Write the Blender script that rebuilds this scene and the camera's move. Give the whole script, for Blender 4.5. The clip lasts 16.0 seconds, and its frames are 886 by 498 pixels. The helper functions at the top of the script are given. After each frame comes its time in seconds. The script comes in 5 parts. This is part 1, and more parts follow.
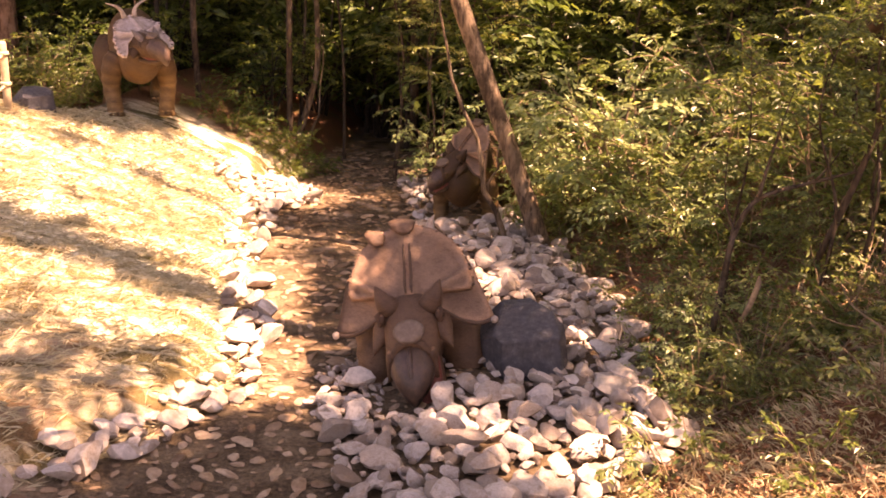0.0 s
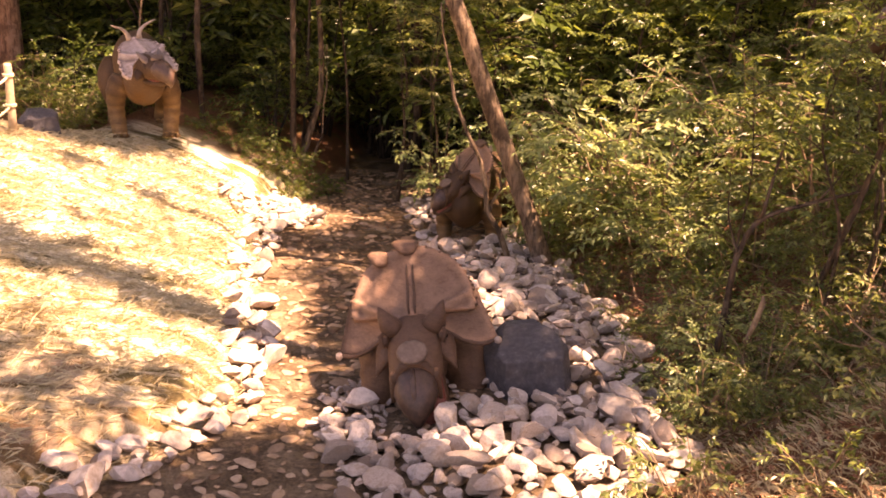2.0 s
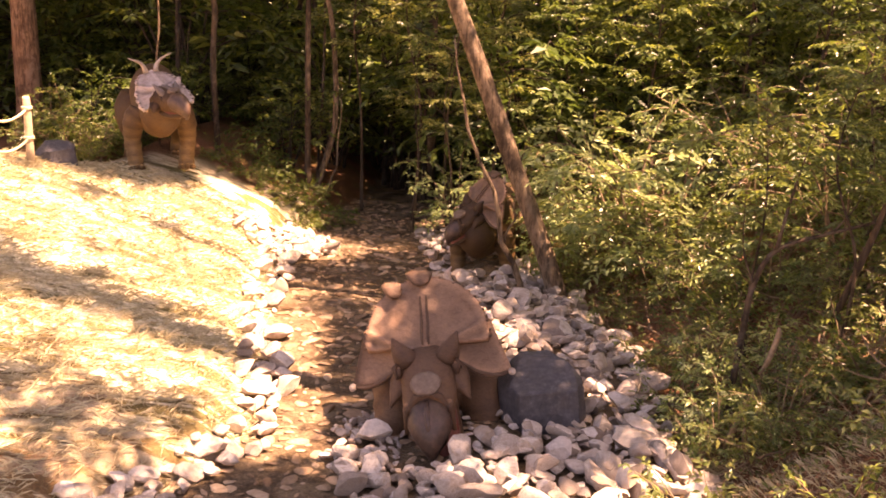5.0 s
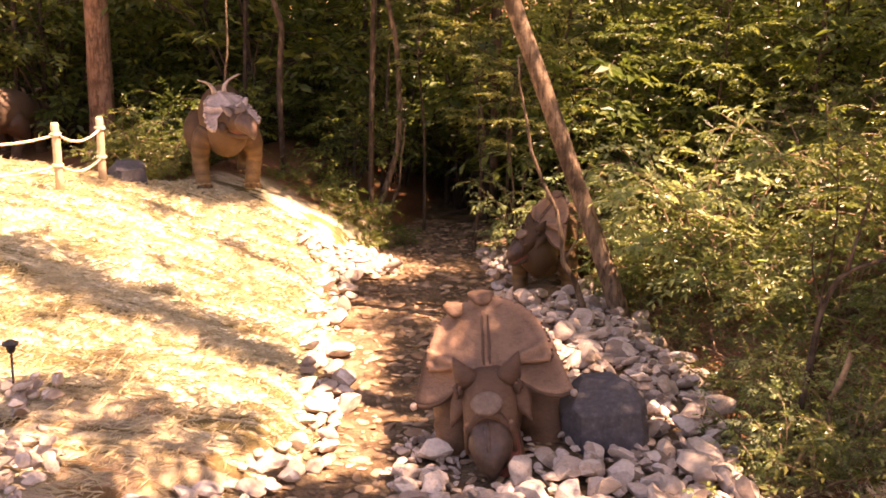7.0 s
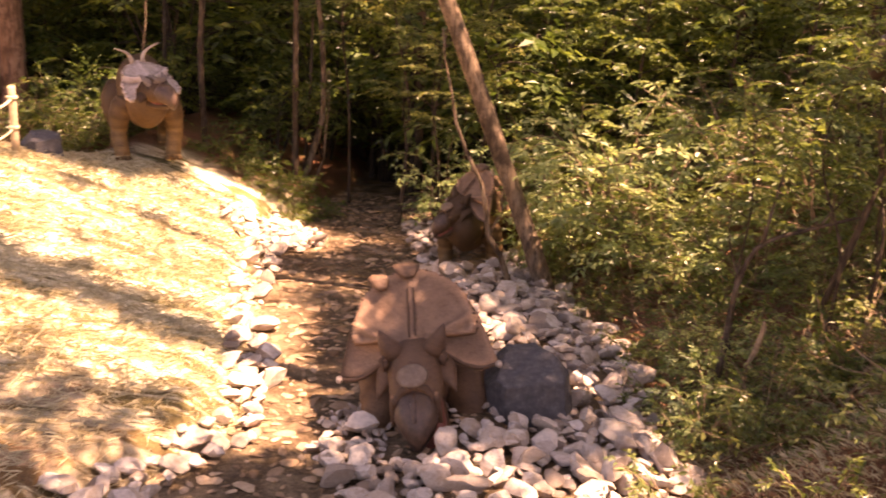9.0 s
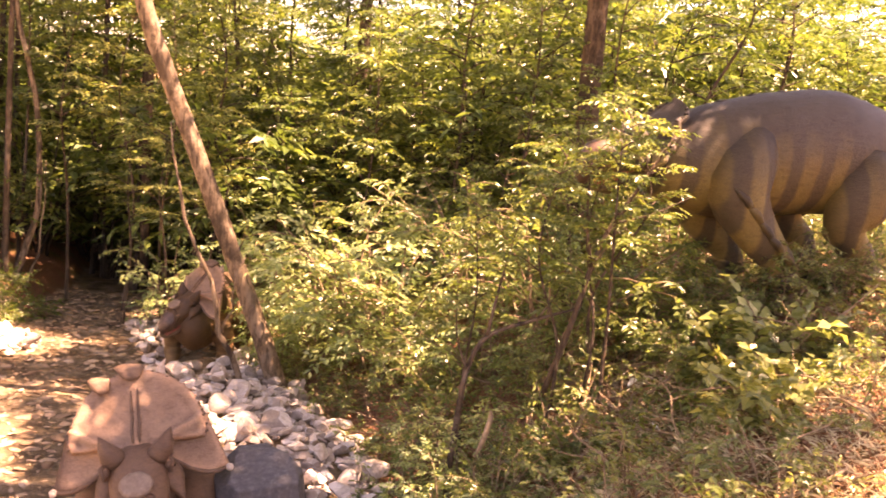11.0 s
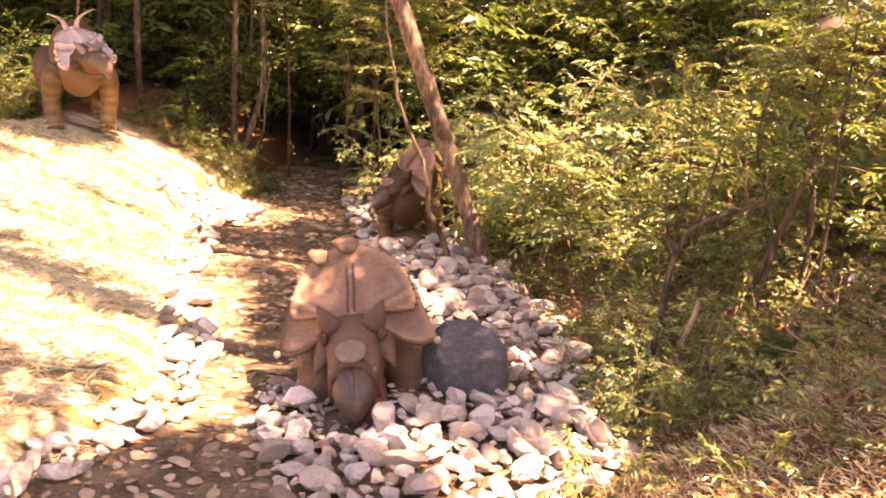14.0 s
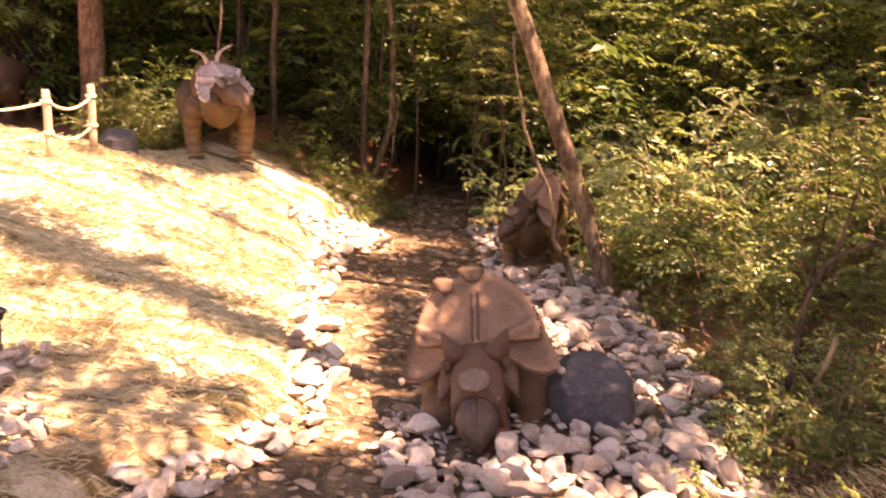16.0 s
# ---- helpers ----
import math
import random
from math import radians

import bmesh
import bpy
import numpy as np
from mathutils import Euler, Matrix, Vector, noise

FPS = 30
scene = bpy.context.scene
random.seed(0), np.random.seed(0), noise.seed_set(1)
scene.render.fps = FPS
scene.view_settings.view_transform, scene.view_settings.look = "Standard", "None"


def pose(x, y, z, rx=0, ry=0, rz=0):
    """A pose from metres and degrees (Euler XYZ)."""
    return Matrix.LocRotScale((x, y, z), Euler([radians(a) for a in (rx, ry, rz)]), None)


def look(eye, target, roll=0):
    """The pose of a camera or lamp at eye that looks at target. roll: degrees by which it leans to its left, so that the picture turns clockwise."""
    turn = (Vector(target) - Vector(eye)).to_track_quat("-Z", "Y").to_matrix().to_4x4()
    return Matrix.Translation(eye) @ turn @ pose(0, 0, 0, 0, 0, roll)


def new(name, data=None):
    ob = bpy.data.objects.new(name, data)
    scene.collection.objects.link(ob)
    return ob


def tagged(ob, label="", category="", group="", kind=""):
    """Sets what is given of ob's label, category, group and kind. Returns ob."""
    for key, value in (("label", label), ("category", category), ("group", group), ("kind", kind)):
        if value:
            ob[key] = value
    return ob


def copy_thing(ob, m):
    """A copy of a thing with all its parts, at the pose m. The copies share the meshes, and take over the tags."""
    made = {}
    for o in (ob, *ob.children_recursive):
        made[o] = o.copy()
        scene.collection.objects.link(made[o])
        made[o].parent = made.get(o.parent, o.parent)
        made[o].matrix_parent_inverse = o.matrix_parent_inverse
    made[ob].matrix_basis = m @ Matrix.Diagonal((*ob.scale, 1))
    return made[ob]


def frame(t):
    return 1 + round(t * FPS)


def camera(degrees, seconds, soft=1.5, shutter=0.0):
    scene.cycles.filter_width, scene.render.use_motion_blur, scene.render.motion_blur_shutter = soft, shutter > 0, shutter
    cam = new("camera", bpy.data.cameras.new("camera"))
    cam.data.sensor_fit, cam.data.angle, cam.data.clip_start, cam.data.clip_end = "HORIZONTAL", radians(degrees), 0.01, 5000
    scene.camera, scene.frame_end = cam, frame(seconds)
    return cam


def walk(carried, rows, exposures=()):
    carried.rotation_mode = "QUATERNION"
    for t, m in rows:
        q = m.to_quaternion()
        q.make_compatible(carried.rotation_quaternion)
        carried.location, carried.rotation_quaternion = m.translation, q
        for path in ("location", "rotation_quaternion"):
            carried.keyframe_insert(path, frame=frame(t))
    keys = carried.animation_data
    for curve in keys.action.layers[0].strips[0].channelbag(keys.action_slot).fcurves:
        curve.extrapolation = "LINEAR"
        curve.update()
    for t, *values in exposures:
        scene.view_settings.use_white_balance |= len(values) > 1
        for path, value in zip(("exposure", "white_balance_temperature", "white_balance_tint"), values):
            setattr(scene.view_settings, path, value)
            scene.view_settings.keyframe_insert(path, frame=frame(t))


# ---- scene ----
EYE = 4.2
LENS = 48.29
cam = camera(LENS, 16.0, soft=1.75, shutter=0.5)
# seconds, yaw, pitch, roll: the camera turns where it stands
ROWS = [
    (0.0, 1.18, -17.71, -2.78), (0.5, 1.22, -17.51, -2.71), (1.0, 1.19, -17.32, -2.70), (1.5, 1.06, -16.66, -2.54),
    (2.0, 1.34, -16.53, -2.66), (2.5, 0.94, -15.81, -2.77), (3.0, 2.60, -14.74, -2.33), (3.5, 2.04, -14.78, -2.49),
    (6.0, 2.37, -14.73, -2.33), (6.5, 4.32, -14.25, -2.14), (7.0, 5.69, -13.78, -1.95), (7.5, 6.20, -13.80, -1.80),
    (8.0, 5.65, -14.45, -1.76), (8.5, 4.21, -14.93, -2.34), (9.0, 1.47, -15.17, -2.91), (9.5, -3.85, -13.99, -3.63),
    (9.7, -7.02, -12.68, -4.57), (10.75, -14.3, -8.4, -5.7), (11.8, -9.59, -9.60, -4.70), (12.0, -8.91, -10.16, -4.95),
    (12.5, -7.51, -11.26, -5.27), (13.0, -5.52, -13.47, -5.17), (13.5, -3.69, -15.85, -5.00), (14.0, -1.69, -16.36, -4.54),
    (14.5, -0.31, -16.12, -4.22), (15.0, 0.79, -16.52, -3.78), (15.5, 2.77, -16.44, -3.50), (16.0, 5.47, -15.16, -3.21),
]
EXPOSURES = [(0, 2.46, 10700, 52), (7, 2.56), (9.2, 2.40), (10.6, 3.26), (12.5, 3.50), (14.5, 3.16), (15.0, 3.0), (15.7, 2.72), (16, 2.66)]
walk(cam, [(t, pose(0, 0, EYE, 90 + pitch, roll, yaw)) for t, yaw, pitch, roll in ROWS], EXPOSURES)

# ---- light ----
SUN_ELEVATION, SUN_TURN = radians(66), radians(104)
TO_SUN = Vector((math.sin(SUN_TURN) * math.cos(SUN_ELEVATION), math.cos(SUN_TURN) * math.cos(SUN_ELEVATION), math.sin(SUN_ELEVATION)))
world = bpy.data.worlds.new("sky")
scene.world = world
world.use_nodes = True
sky = world.node_tree.nodes.new("ShaderNodeTexSky")
sky.sky_type, sky.sun_disc, sky.sun_elevation, sky.sun_rotation = "NISHITA", False, SUN_ELEVATION, SUN_TURN
world.node_tree.links.new(sky.outputs[0], world.node_tree.nodes["Background"].inputs["Color"])
world.node_tree.nodes["Background"].inputs["Strength"].default_value = 0.070
sun = new("sun", bpy.data.lights.new("sun", "SUN"))
sun.data.energy, sun.data.angle, sun.data.color = 5.0, radians(0.55), (1.0, 0.93, 0.80)
sun.matrix_world = look(TO_SUN * 60, (0, 0, 0))


# ---- materials ----
class Nodes:
    """Short names for building a node material."""

    def __init__(self, name, rough=0.8, spec=0.3):
        self.mat = bpy.data.materials.new(name)
        self.mat.use_nodes = True
        self.tree = self.mat.node_tree
        self.bsdf = self.tree.nodes["Principled BSDF"]
        self.bsdf.inputs["Roughness"].default_value = rough
        self.bsdf.inputs["Specular IOR Level"].default_value = spec
        self.co = self.add("ShaderNodeTexCoord").outputs["Object"]

    def add(self, kind, **values):
        node = self.tree.nodes.new(kind)
        for key, value in values.items():
            node.inputs[key.replace("_", " ")].default_value = value
        return node

    def link(self, a, b):
        self.tree.links.new(a, b)

    def noise(self, scale, detail=4.0, rough=0.6, co=None, distortion=0.0):
        node = self.add("ShaderNodeTexNoise", Scale=scale, Detail=detail, Roughness=rough, Distortion=distortion)
        self.link(co or self.co, node.inputs["Vector"])
        return node.outputs["Fac"]

    def stretched(self, x, y, z):
        node = self.add("ShaderNodeMapping")
        node.inputs["Scale"].default_value = (x, y, z)
        self.link(self.co, node.inputs["Vector"])
        return node.outputs[0]

    def ramp(self, value, *stops):
        node = self.tree.nodes.new("ShaderNodeValToRGB")
        elements = node.color_ramp.elements
        while len(elements) < len(stops):
            elements.new(0.5)
        for element, (place, colour) in zip(elements, stops):
            element.position, element.color = place, (*colour, 1) if len(colour) == 3 else colour
        self.link(value, node.inputs[0])
        return node.outputs[0]

    def mix(self, fac, a, b, blend="MIX"):
        node = self.tree.nodes.new("ShaderNodeMix")
        node.data_type, node.blend_type = "RGBA", blend
        for socket, value in ((node.inputs[0], fac), (node.inputs[6], a), (node.inputs[7], b)):
            if isinstance(value, bpy.types.NodeSocket):
                self.link(value, socket)
            else:
                socket.default_value = (*value, 1) if isinstance(value, tuple) else value
        return node.outputs[2]

    def math(self, what, a, b=0.0):
        node = self.tree.nodes.new("ShaderNodeMath")
        node.operation = what
        for socket, value in zip(node.inputs, (a, b)):
            if isinstance(value, bpy.types.NodeSocket):
                self.link(value, socket)
            else:
                socket.default_value = value
        return node.outputs[0]

    def bump(self, height, strength=0.5, distance=0.02):
        node = self.add("ShaderNodeBump", Strength=strength, Distance=distance)
        self.link(height, node.inputs["Height"])
        self.link(node.outputs[0], self.bsdf.inputs["Normal"])

    def done(self, colour, rough=None):
        self.link(colour, self.bsdf.inputs["Base Color"])
        if rough is not None:
            self.link(rough, self.bsdf.inputs["Roughness"])
        return self.mat


def ground_material():
    n = Nodes("ground", 0.9, 0.25)
    zone = n.add("ShaderNodeVertexColor")
    zone.layer_name = "zone"
    split = n.add("ShaderNodeSeparateColor")
    n.link(zone.outputs[0], split.inputs[0])
    bed_zone, soil_zone = split.outputs[1], split.outputs[2]
    fibre = n.noise(17, 9, 0.78, n.stretched(1, 0.5, 1), 1.8)
    patch = n.noise(0.9, 3, 0.6)
    straw = n.ramp(fibre, (0.28, (0.20, 0.145, 0.080)), (0.39, (0.56, 0.46, 0.29)), (0.50, (0.83, 0.745, 0.52)), (0.68, (0.91, 0.86, 0.68)))
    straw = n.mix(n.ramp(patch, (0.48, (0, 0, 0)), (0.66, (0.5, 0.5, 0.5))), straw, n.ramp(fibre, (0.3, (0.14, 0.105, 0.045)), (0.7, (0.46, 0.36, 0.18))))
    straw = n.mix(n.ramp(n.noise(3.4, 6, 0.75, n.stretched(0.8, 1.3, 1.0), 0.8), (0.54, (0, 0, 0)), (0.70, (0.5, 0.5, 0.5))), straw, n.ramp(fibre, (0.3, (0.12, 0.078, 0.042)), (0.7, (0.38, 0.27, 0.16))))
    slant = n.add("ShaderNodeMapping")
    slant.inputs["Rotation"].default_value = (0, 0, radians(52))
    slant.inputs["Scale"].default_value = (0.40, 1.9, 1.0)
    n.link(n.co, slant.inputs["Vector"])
    # dark olive streaks: leaf shade put into the colour, and grass showing through
    shade_and_grass = n.noise(1.5, 5, 0.62, slant.outputs[0], 0.9)
    straw = n.mix(n.ramp(shade_and_grass, (0.49, (0, 0, 0)), (0.57, (0.95, 0.95, 0.95))), straw, n.ramp(fibre, (0.3, (0.050, 0.042, 0.012)), (0.55, (0.14, 0.115, 0.034)), (0.75, (0.32, 0.25, 0.095))))
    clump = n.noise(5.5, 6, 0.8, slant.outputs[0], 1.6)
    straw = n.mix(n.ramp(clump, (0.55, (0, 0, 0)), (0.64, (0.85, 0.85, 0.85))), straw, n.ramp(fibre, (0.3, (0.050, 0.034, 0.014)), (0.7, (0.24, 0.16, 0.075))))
    grain = n.noise(26, 6, 0.7)
    bed = n.ramp(grain, (0.3, (0.030, 0.019, 0.010)), (0.5, (0.085, 0.054, 0.029)), (0.7, (0.20, 0.135, 0.078)))
    bed = n.mix(n.ramp(n.noise(2.2, 4), (0.42, (0, 0, 0)), (0.66, (0.8, 0.8, 0.8))), bed, n.ramp(grain, (0.3, (0.12, 0.08, 0.045)), (0.7, (0.36, 0.26, 0.16))))
    litter = n.noise(34, 5, 0.7, n.stretched(1, 0.6, 1), 2.0)
    soil = n.ramp(litter, (0.3, (0.040, 0.019, 0.010)), (0.5, (0.18, 0.078, 0.038)), (0.68, (0.36, 0.168, 0.086)), (0.8, (0.50, 0.28, 0.155)))
    soil = n.mix(n.ramp(n.noise(1.1, 4), (0.48, (0, 0, 0)), (0.64, (0.75, 0.75, 0.75))), soil, n.ramp(litter, (0.3, (0.04, 0.04, 0.01)), (0.7, (0.20, 0.16, 0.05))))
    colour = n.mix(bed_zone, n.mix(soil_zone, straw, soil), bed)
    n.bump(n.mix(bed_zone, fibre, grain), 0.9, 0.03)
    return n.done(colour, n.math("SUBTRACT", 0.92, n.math("MULTIPLY", bed_zone, n.ramp(n.noise(1.6, 3), (0.4, (0.05, 0.05, 0.05)), (0.6, (0.55, 0.55, 0.55))))))


def stone_material(name="limestone", island=False, wet=1.0):
    n = Nodes(name, 0.85, 0.3)
    if island:
        pick = n.add("ShaderNodeNewGeometry").outputs["Random Per Island"]
    else:
        pick = n.add("ShaderNodeObjectInfo").outputs["Random"]
    base = n.ramp(pick, (0.0, (0.24, 0.175, 0.13)), (0.20, (0.42, 0.345, 0.285)), (0.55, (0.59, 0.505, 0.435)), (0.8, (0.65, 0.585, 0.52)), (0.93, (0.55, 0.455, 0.365)), (1.0, (0.46, 0.36, 0.29)))
    fine = n.noise(24, 6, 0.7)
    base = n.mix(0.75, base, n.ramp(fine, (0.3, (0.55, 0.52, 0.50)), (0.6, (1.0, 1.0, 1.0))), "MULTIPLY")
    base = n.mix(n.ramp(n.noise(5, 5, 0.7), (0.48, (0, 0, 0)), (0.70, (0.75, 0.75, 0.75))), base, (0.26, 0.18, 0.12))
    if wet < 1:
        base = n.mix(1.0, base, (wet, wet * 0.82, wet * 0.62), "MULTIPLY")
    n.bump(fine, 0.6, 0.02)
    return n.done(base)


def boulder_material():
    n = Nodes("dark_boulder", 0.7, 0.4)
    fine = n.noise(18, 7, 0.7)
    base = n.ramp(fine, (0.3, (0.046, 0.044, 0.048)), (0.55, (0.092, 0.086, 0.090)), (0.75, (0.18, 0.17, 0.175)))
    base = n.mix(n.ramp(n.noise(3, 4), (0.5, (0, 0, 0)), (0.75, (0.6, 0.6, 0.6))), base, (0.11, 0.088, 0.075))
    n.bump(n.noise(9, 8, 0.75), 0.8, 0.05)
    return n.done(base)


def skin_material(name, back, flank, belly, stripe=0.0):
    """Painted rubber skin: a darker back, warmer flanks, a pale belly, pebbled scales and creases."""
    n = Nodes(name, 0.62, 0.35)
    axis = n.add("ShaderNodeSeparateXYZ")
    n.link(n.co, axis.inputs[0])
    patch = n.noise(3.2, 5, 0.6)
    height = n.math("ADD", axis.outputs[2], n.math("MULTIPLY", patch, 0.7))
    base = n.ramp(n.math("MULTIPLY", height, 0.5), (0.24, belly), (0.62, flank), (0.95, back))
    if stripe:
        wave = n.add("ShaderNodeTexWave", Scale=1.0, Distortion=2.2, Detail=2.0, Detail_Scale=1.2)
        n.link(n.co, wave.inputs["Vector"])
        base = n.mix(n.ramp(wave.outputs["Fac"], (0.42, (0, 0, 0)), (0.72, (stripe, stripe, stripe))), base, back)
    cells = n.add("ShaderNodeTexVoronoi", Scale=60.0)
    n.link(n.co, cells.inputs["Vector"])
    pebble = cells.outputs["Distance"]
    crease = n.noise(11, 6, 0.7, n.stretched(1.0, 1.0, 2.6), 0.8)
    base = n.mix(0.7, base, n.ramp(crease, (0.30, (0.50, 0.46, 0.43)), (0.52, (1, 1, 1))), "MULTIPLY")
    base = n.mix(0.5, base, n.ramp(pebble, (0.2, (1.05, 1.04, 1.03)), (0.65, (0.75, 0.73, 0.71))), "MULTIPLY")
    # relief shading put into the colour: hollows darker, raised edges lighter
    relief_shade = n.add("ShaderNodeNewGeometry").outputs["Pointiness"]
    base = n.mix(1.0, base, n.ramp(relief_shade, (0.44, (0.45, 0.42, 0.40)), (0.50, (1.0, 1.0, 1.0)), (0.56, (1.45, 1.40, 1.35))), "MULTIPLY")
    n.bump(n.math("ADD", n.math("MULTIPLY", pebble, -0.4), crease), 0.45, 0.02)
    return n.done(base)


def plain_material(name, dark, light, scale=12, rough=0.6, strength=0.4, metallic=0.0, spec=0.3):
    n = Nodes(name, rough, spec)
    n.bsdf.inputs["Metallic"].default_value = metallic
    fine = n.noise(scale, 6, 0.7)
    n.bump(fine, strength, 0.01)
    return n.done(n.ramp(fine, (0.3, dark), (0.7, light)))


def bark_material(name, dark, light):
    n = Nodes(name, 0.9, 0.2)
    ridges = n.noise(16, 7, 0.7, n.stretched(1, 1, 0.16), 0.6)
    base = n.ramp(ridges, (0.38, dark), (0.58, light))
    base = n.mix(n.ramp(n.noise(3.5, 6, 0.75), (0.52, (0, 0, 0)), (0.62, (0.7, 0.7, 0.7))), base, tuple(0.9 * v + 0.04 for v in light))
    base = n.mix(n.ramp(n.noise(1.7, 5, 0.7), (0.50, (0, 0, 0)), (0.60, (0.8, 0.8, 0.8))), base, dark)
    n.bump(ridges, 1.0, 0.04)
    return n.done(base)


def leaf_material(name, dark, light):
    n = Nodes(name, 0.34, 0.5)
    pick = n.add("ShaderNodeNewGeometry").outputs["Random Per Island"]
    shade = n.noise(0.9, 2)
    base = n.ramp(pick, (0.0, dark), (0.6, tuple((a + b) / 2 for a, b in zip(dark, light))), (0.92, light), (1.0, (light[0] * 1.25, light[1] * 1.15, light[2])))
    tone = n.add("ShaderNodeObjectInfo").outputs["Random"]
    base = n.mix(0.7, base, n.ramp(tone, (0.0, (0.75, 0.85, 0.7)), (0.5, (1, 1, 1)), (1.0, (1.25, 1.1, 0.8))), "MULTIPLY")
    base = n.mix(0.5, base, n.ramp(shade, (0.35, (0.7, 0.8, 0.7)), (0.65, (1.2, 1.1, 0.9))), "MULTIPLY")
    colour = n.done(base)
    glow = n.add("ShaderNodeBsdfTranslucent")
    n.link(n.mix(1.0, base, (1.25, 1.22, 0.8), "MULTIPLY"), glow.inputs["Color"])
    both = n.add("ShaderNodeMixShader", Fac=0.45)
    n.link(n.bsdf.outputs[0], both.inputs[1])
    n.link(glow.outputs[0], both.inputs[2])
    n.link(both.outputs[0], n.tree.nodes["Material Output"].inputs["Surface"])
    return colour


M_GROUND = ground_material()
M_STONE, M_STONES = stone_material(), stone_material("limestone_rubble", True)
M_BOULDER = boulder_material()
M_BARK = bark_material("bark_brown", (0.030, 0.020, 0.013), (0.115, 0.076, 0.048))
# darker bark copy for the woods, their shade put into the colour
M_BARK_SHADED = bark_material("bark_shaded_wood", (0.018, 0.013, 0.009), (0.062, 0.044, 0.030))
M_BARK_PALE = bark_material("bark_pale", (0.048, 0.032, 0.020), (0.245, 0.170, 0.110))
M_BARK_RED = bark_material("bark_pine", (0.075, 0.040, 0.024), (0.27, 0.16, 0.10))
M_TWIG = plain_material("twig", (0.10, 0.062, 0.035), (0.30, 0.21, 0.13), 20, 0.9)
M_LEAF = leaf_material("leaf_shrub", (0.056, 0.090, 0.025), (0.196, 0.241, 0.080))
# sunny copy of the shrub leaf, sunlight put into its lighter colour
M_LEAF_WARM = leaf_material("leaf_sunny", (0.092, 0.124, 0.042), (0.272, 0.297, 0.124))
# darker leaf copy for the woods, their shade put into the colour
M_LEAF_SHADED = leaf_material("leaf_shaded_wood", (0.044, 0.078, 0.022), (0.153, 0.201, 0.062))
# palest leaf copy: direct sun put into the colour
M_LEAF_SUNLIT = leaf_material("leaf_sunlit", (0.17, 0.23, 0.095), (0.42, 0.48, 0.26))
M_LEAF_MID = leaf_material("leaf_wood_edge", (0.053, 0.089, 0.022), (0.178, 0.230, 0.062))
M_PEBBLES = stone_material("creek_pebbles", True, 0.74)
M_STRAW = plain_material("straw_blade", (0.34, 0.26, 0.135), (0.82, 0.73, 0.50), 6, 0.7)
M_WOOD = plain_material("fence_wood", (0.36, 0.26, 0.16), (0.58, 0.45, 0.30), 14, 0.8)
M_ROPE = plain_material("rope", (0.48, 0.38, 0.24), (0.72, 0.62, 0.44), 60, 0.9)
M_BLACK = plain_material("black_metal", (0.012, 0.012, 0.012), (0.03, 0.03, 0.03), 20, 0.45)
M_DEAD = plain_material("dead_wood", (0.12, 0.075, 0.045), (0.36, 0.25, 0.155), 18, 0.9)
M_LITTER = plain_material("dead_leaf", (0.17, 0.074, 0.040), (0.46, 0.25, 0.14), 3, 0.8)


# ---- helpers for meshes ----
def smooth(a):
    a = np.clip(a, 0.0, 1.0)
    return a * a * (3 - 2 * a)


def mesh_of(name, verts, faces, materials, smooth_shading=True, slots=None):
    me = bpy.data.meshes.new(name)
    me.from_pydata(verts, [], faces)
    for m in materials if isinstance(materials, (list, tuple)) else [materials]:
        me.materials.append(m)
    if smooth_shading:
        me.polygons.foreach_set("use_smooth", [True] * len(me.polygons))
    if slots is not None:
        me.polygons.foreach_set("material_index", slots)
    me.update()
    return me


def part(name, me, parent, label="", m=None):
    ob = new(name, me)
    ob.parent = parent
    if m is not None:
        ob.matrix_basis = m
    return tagged(ob, label)


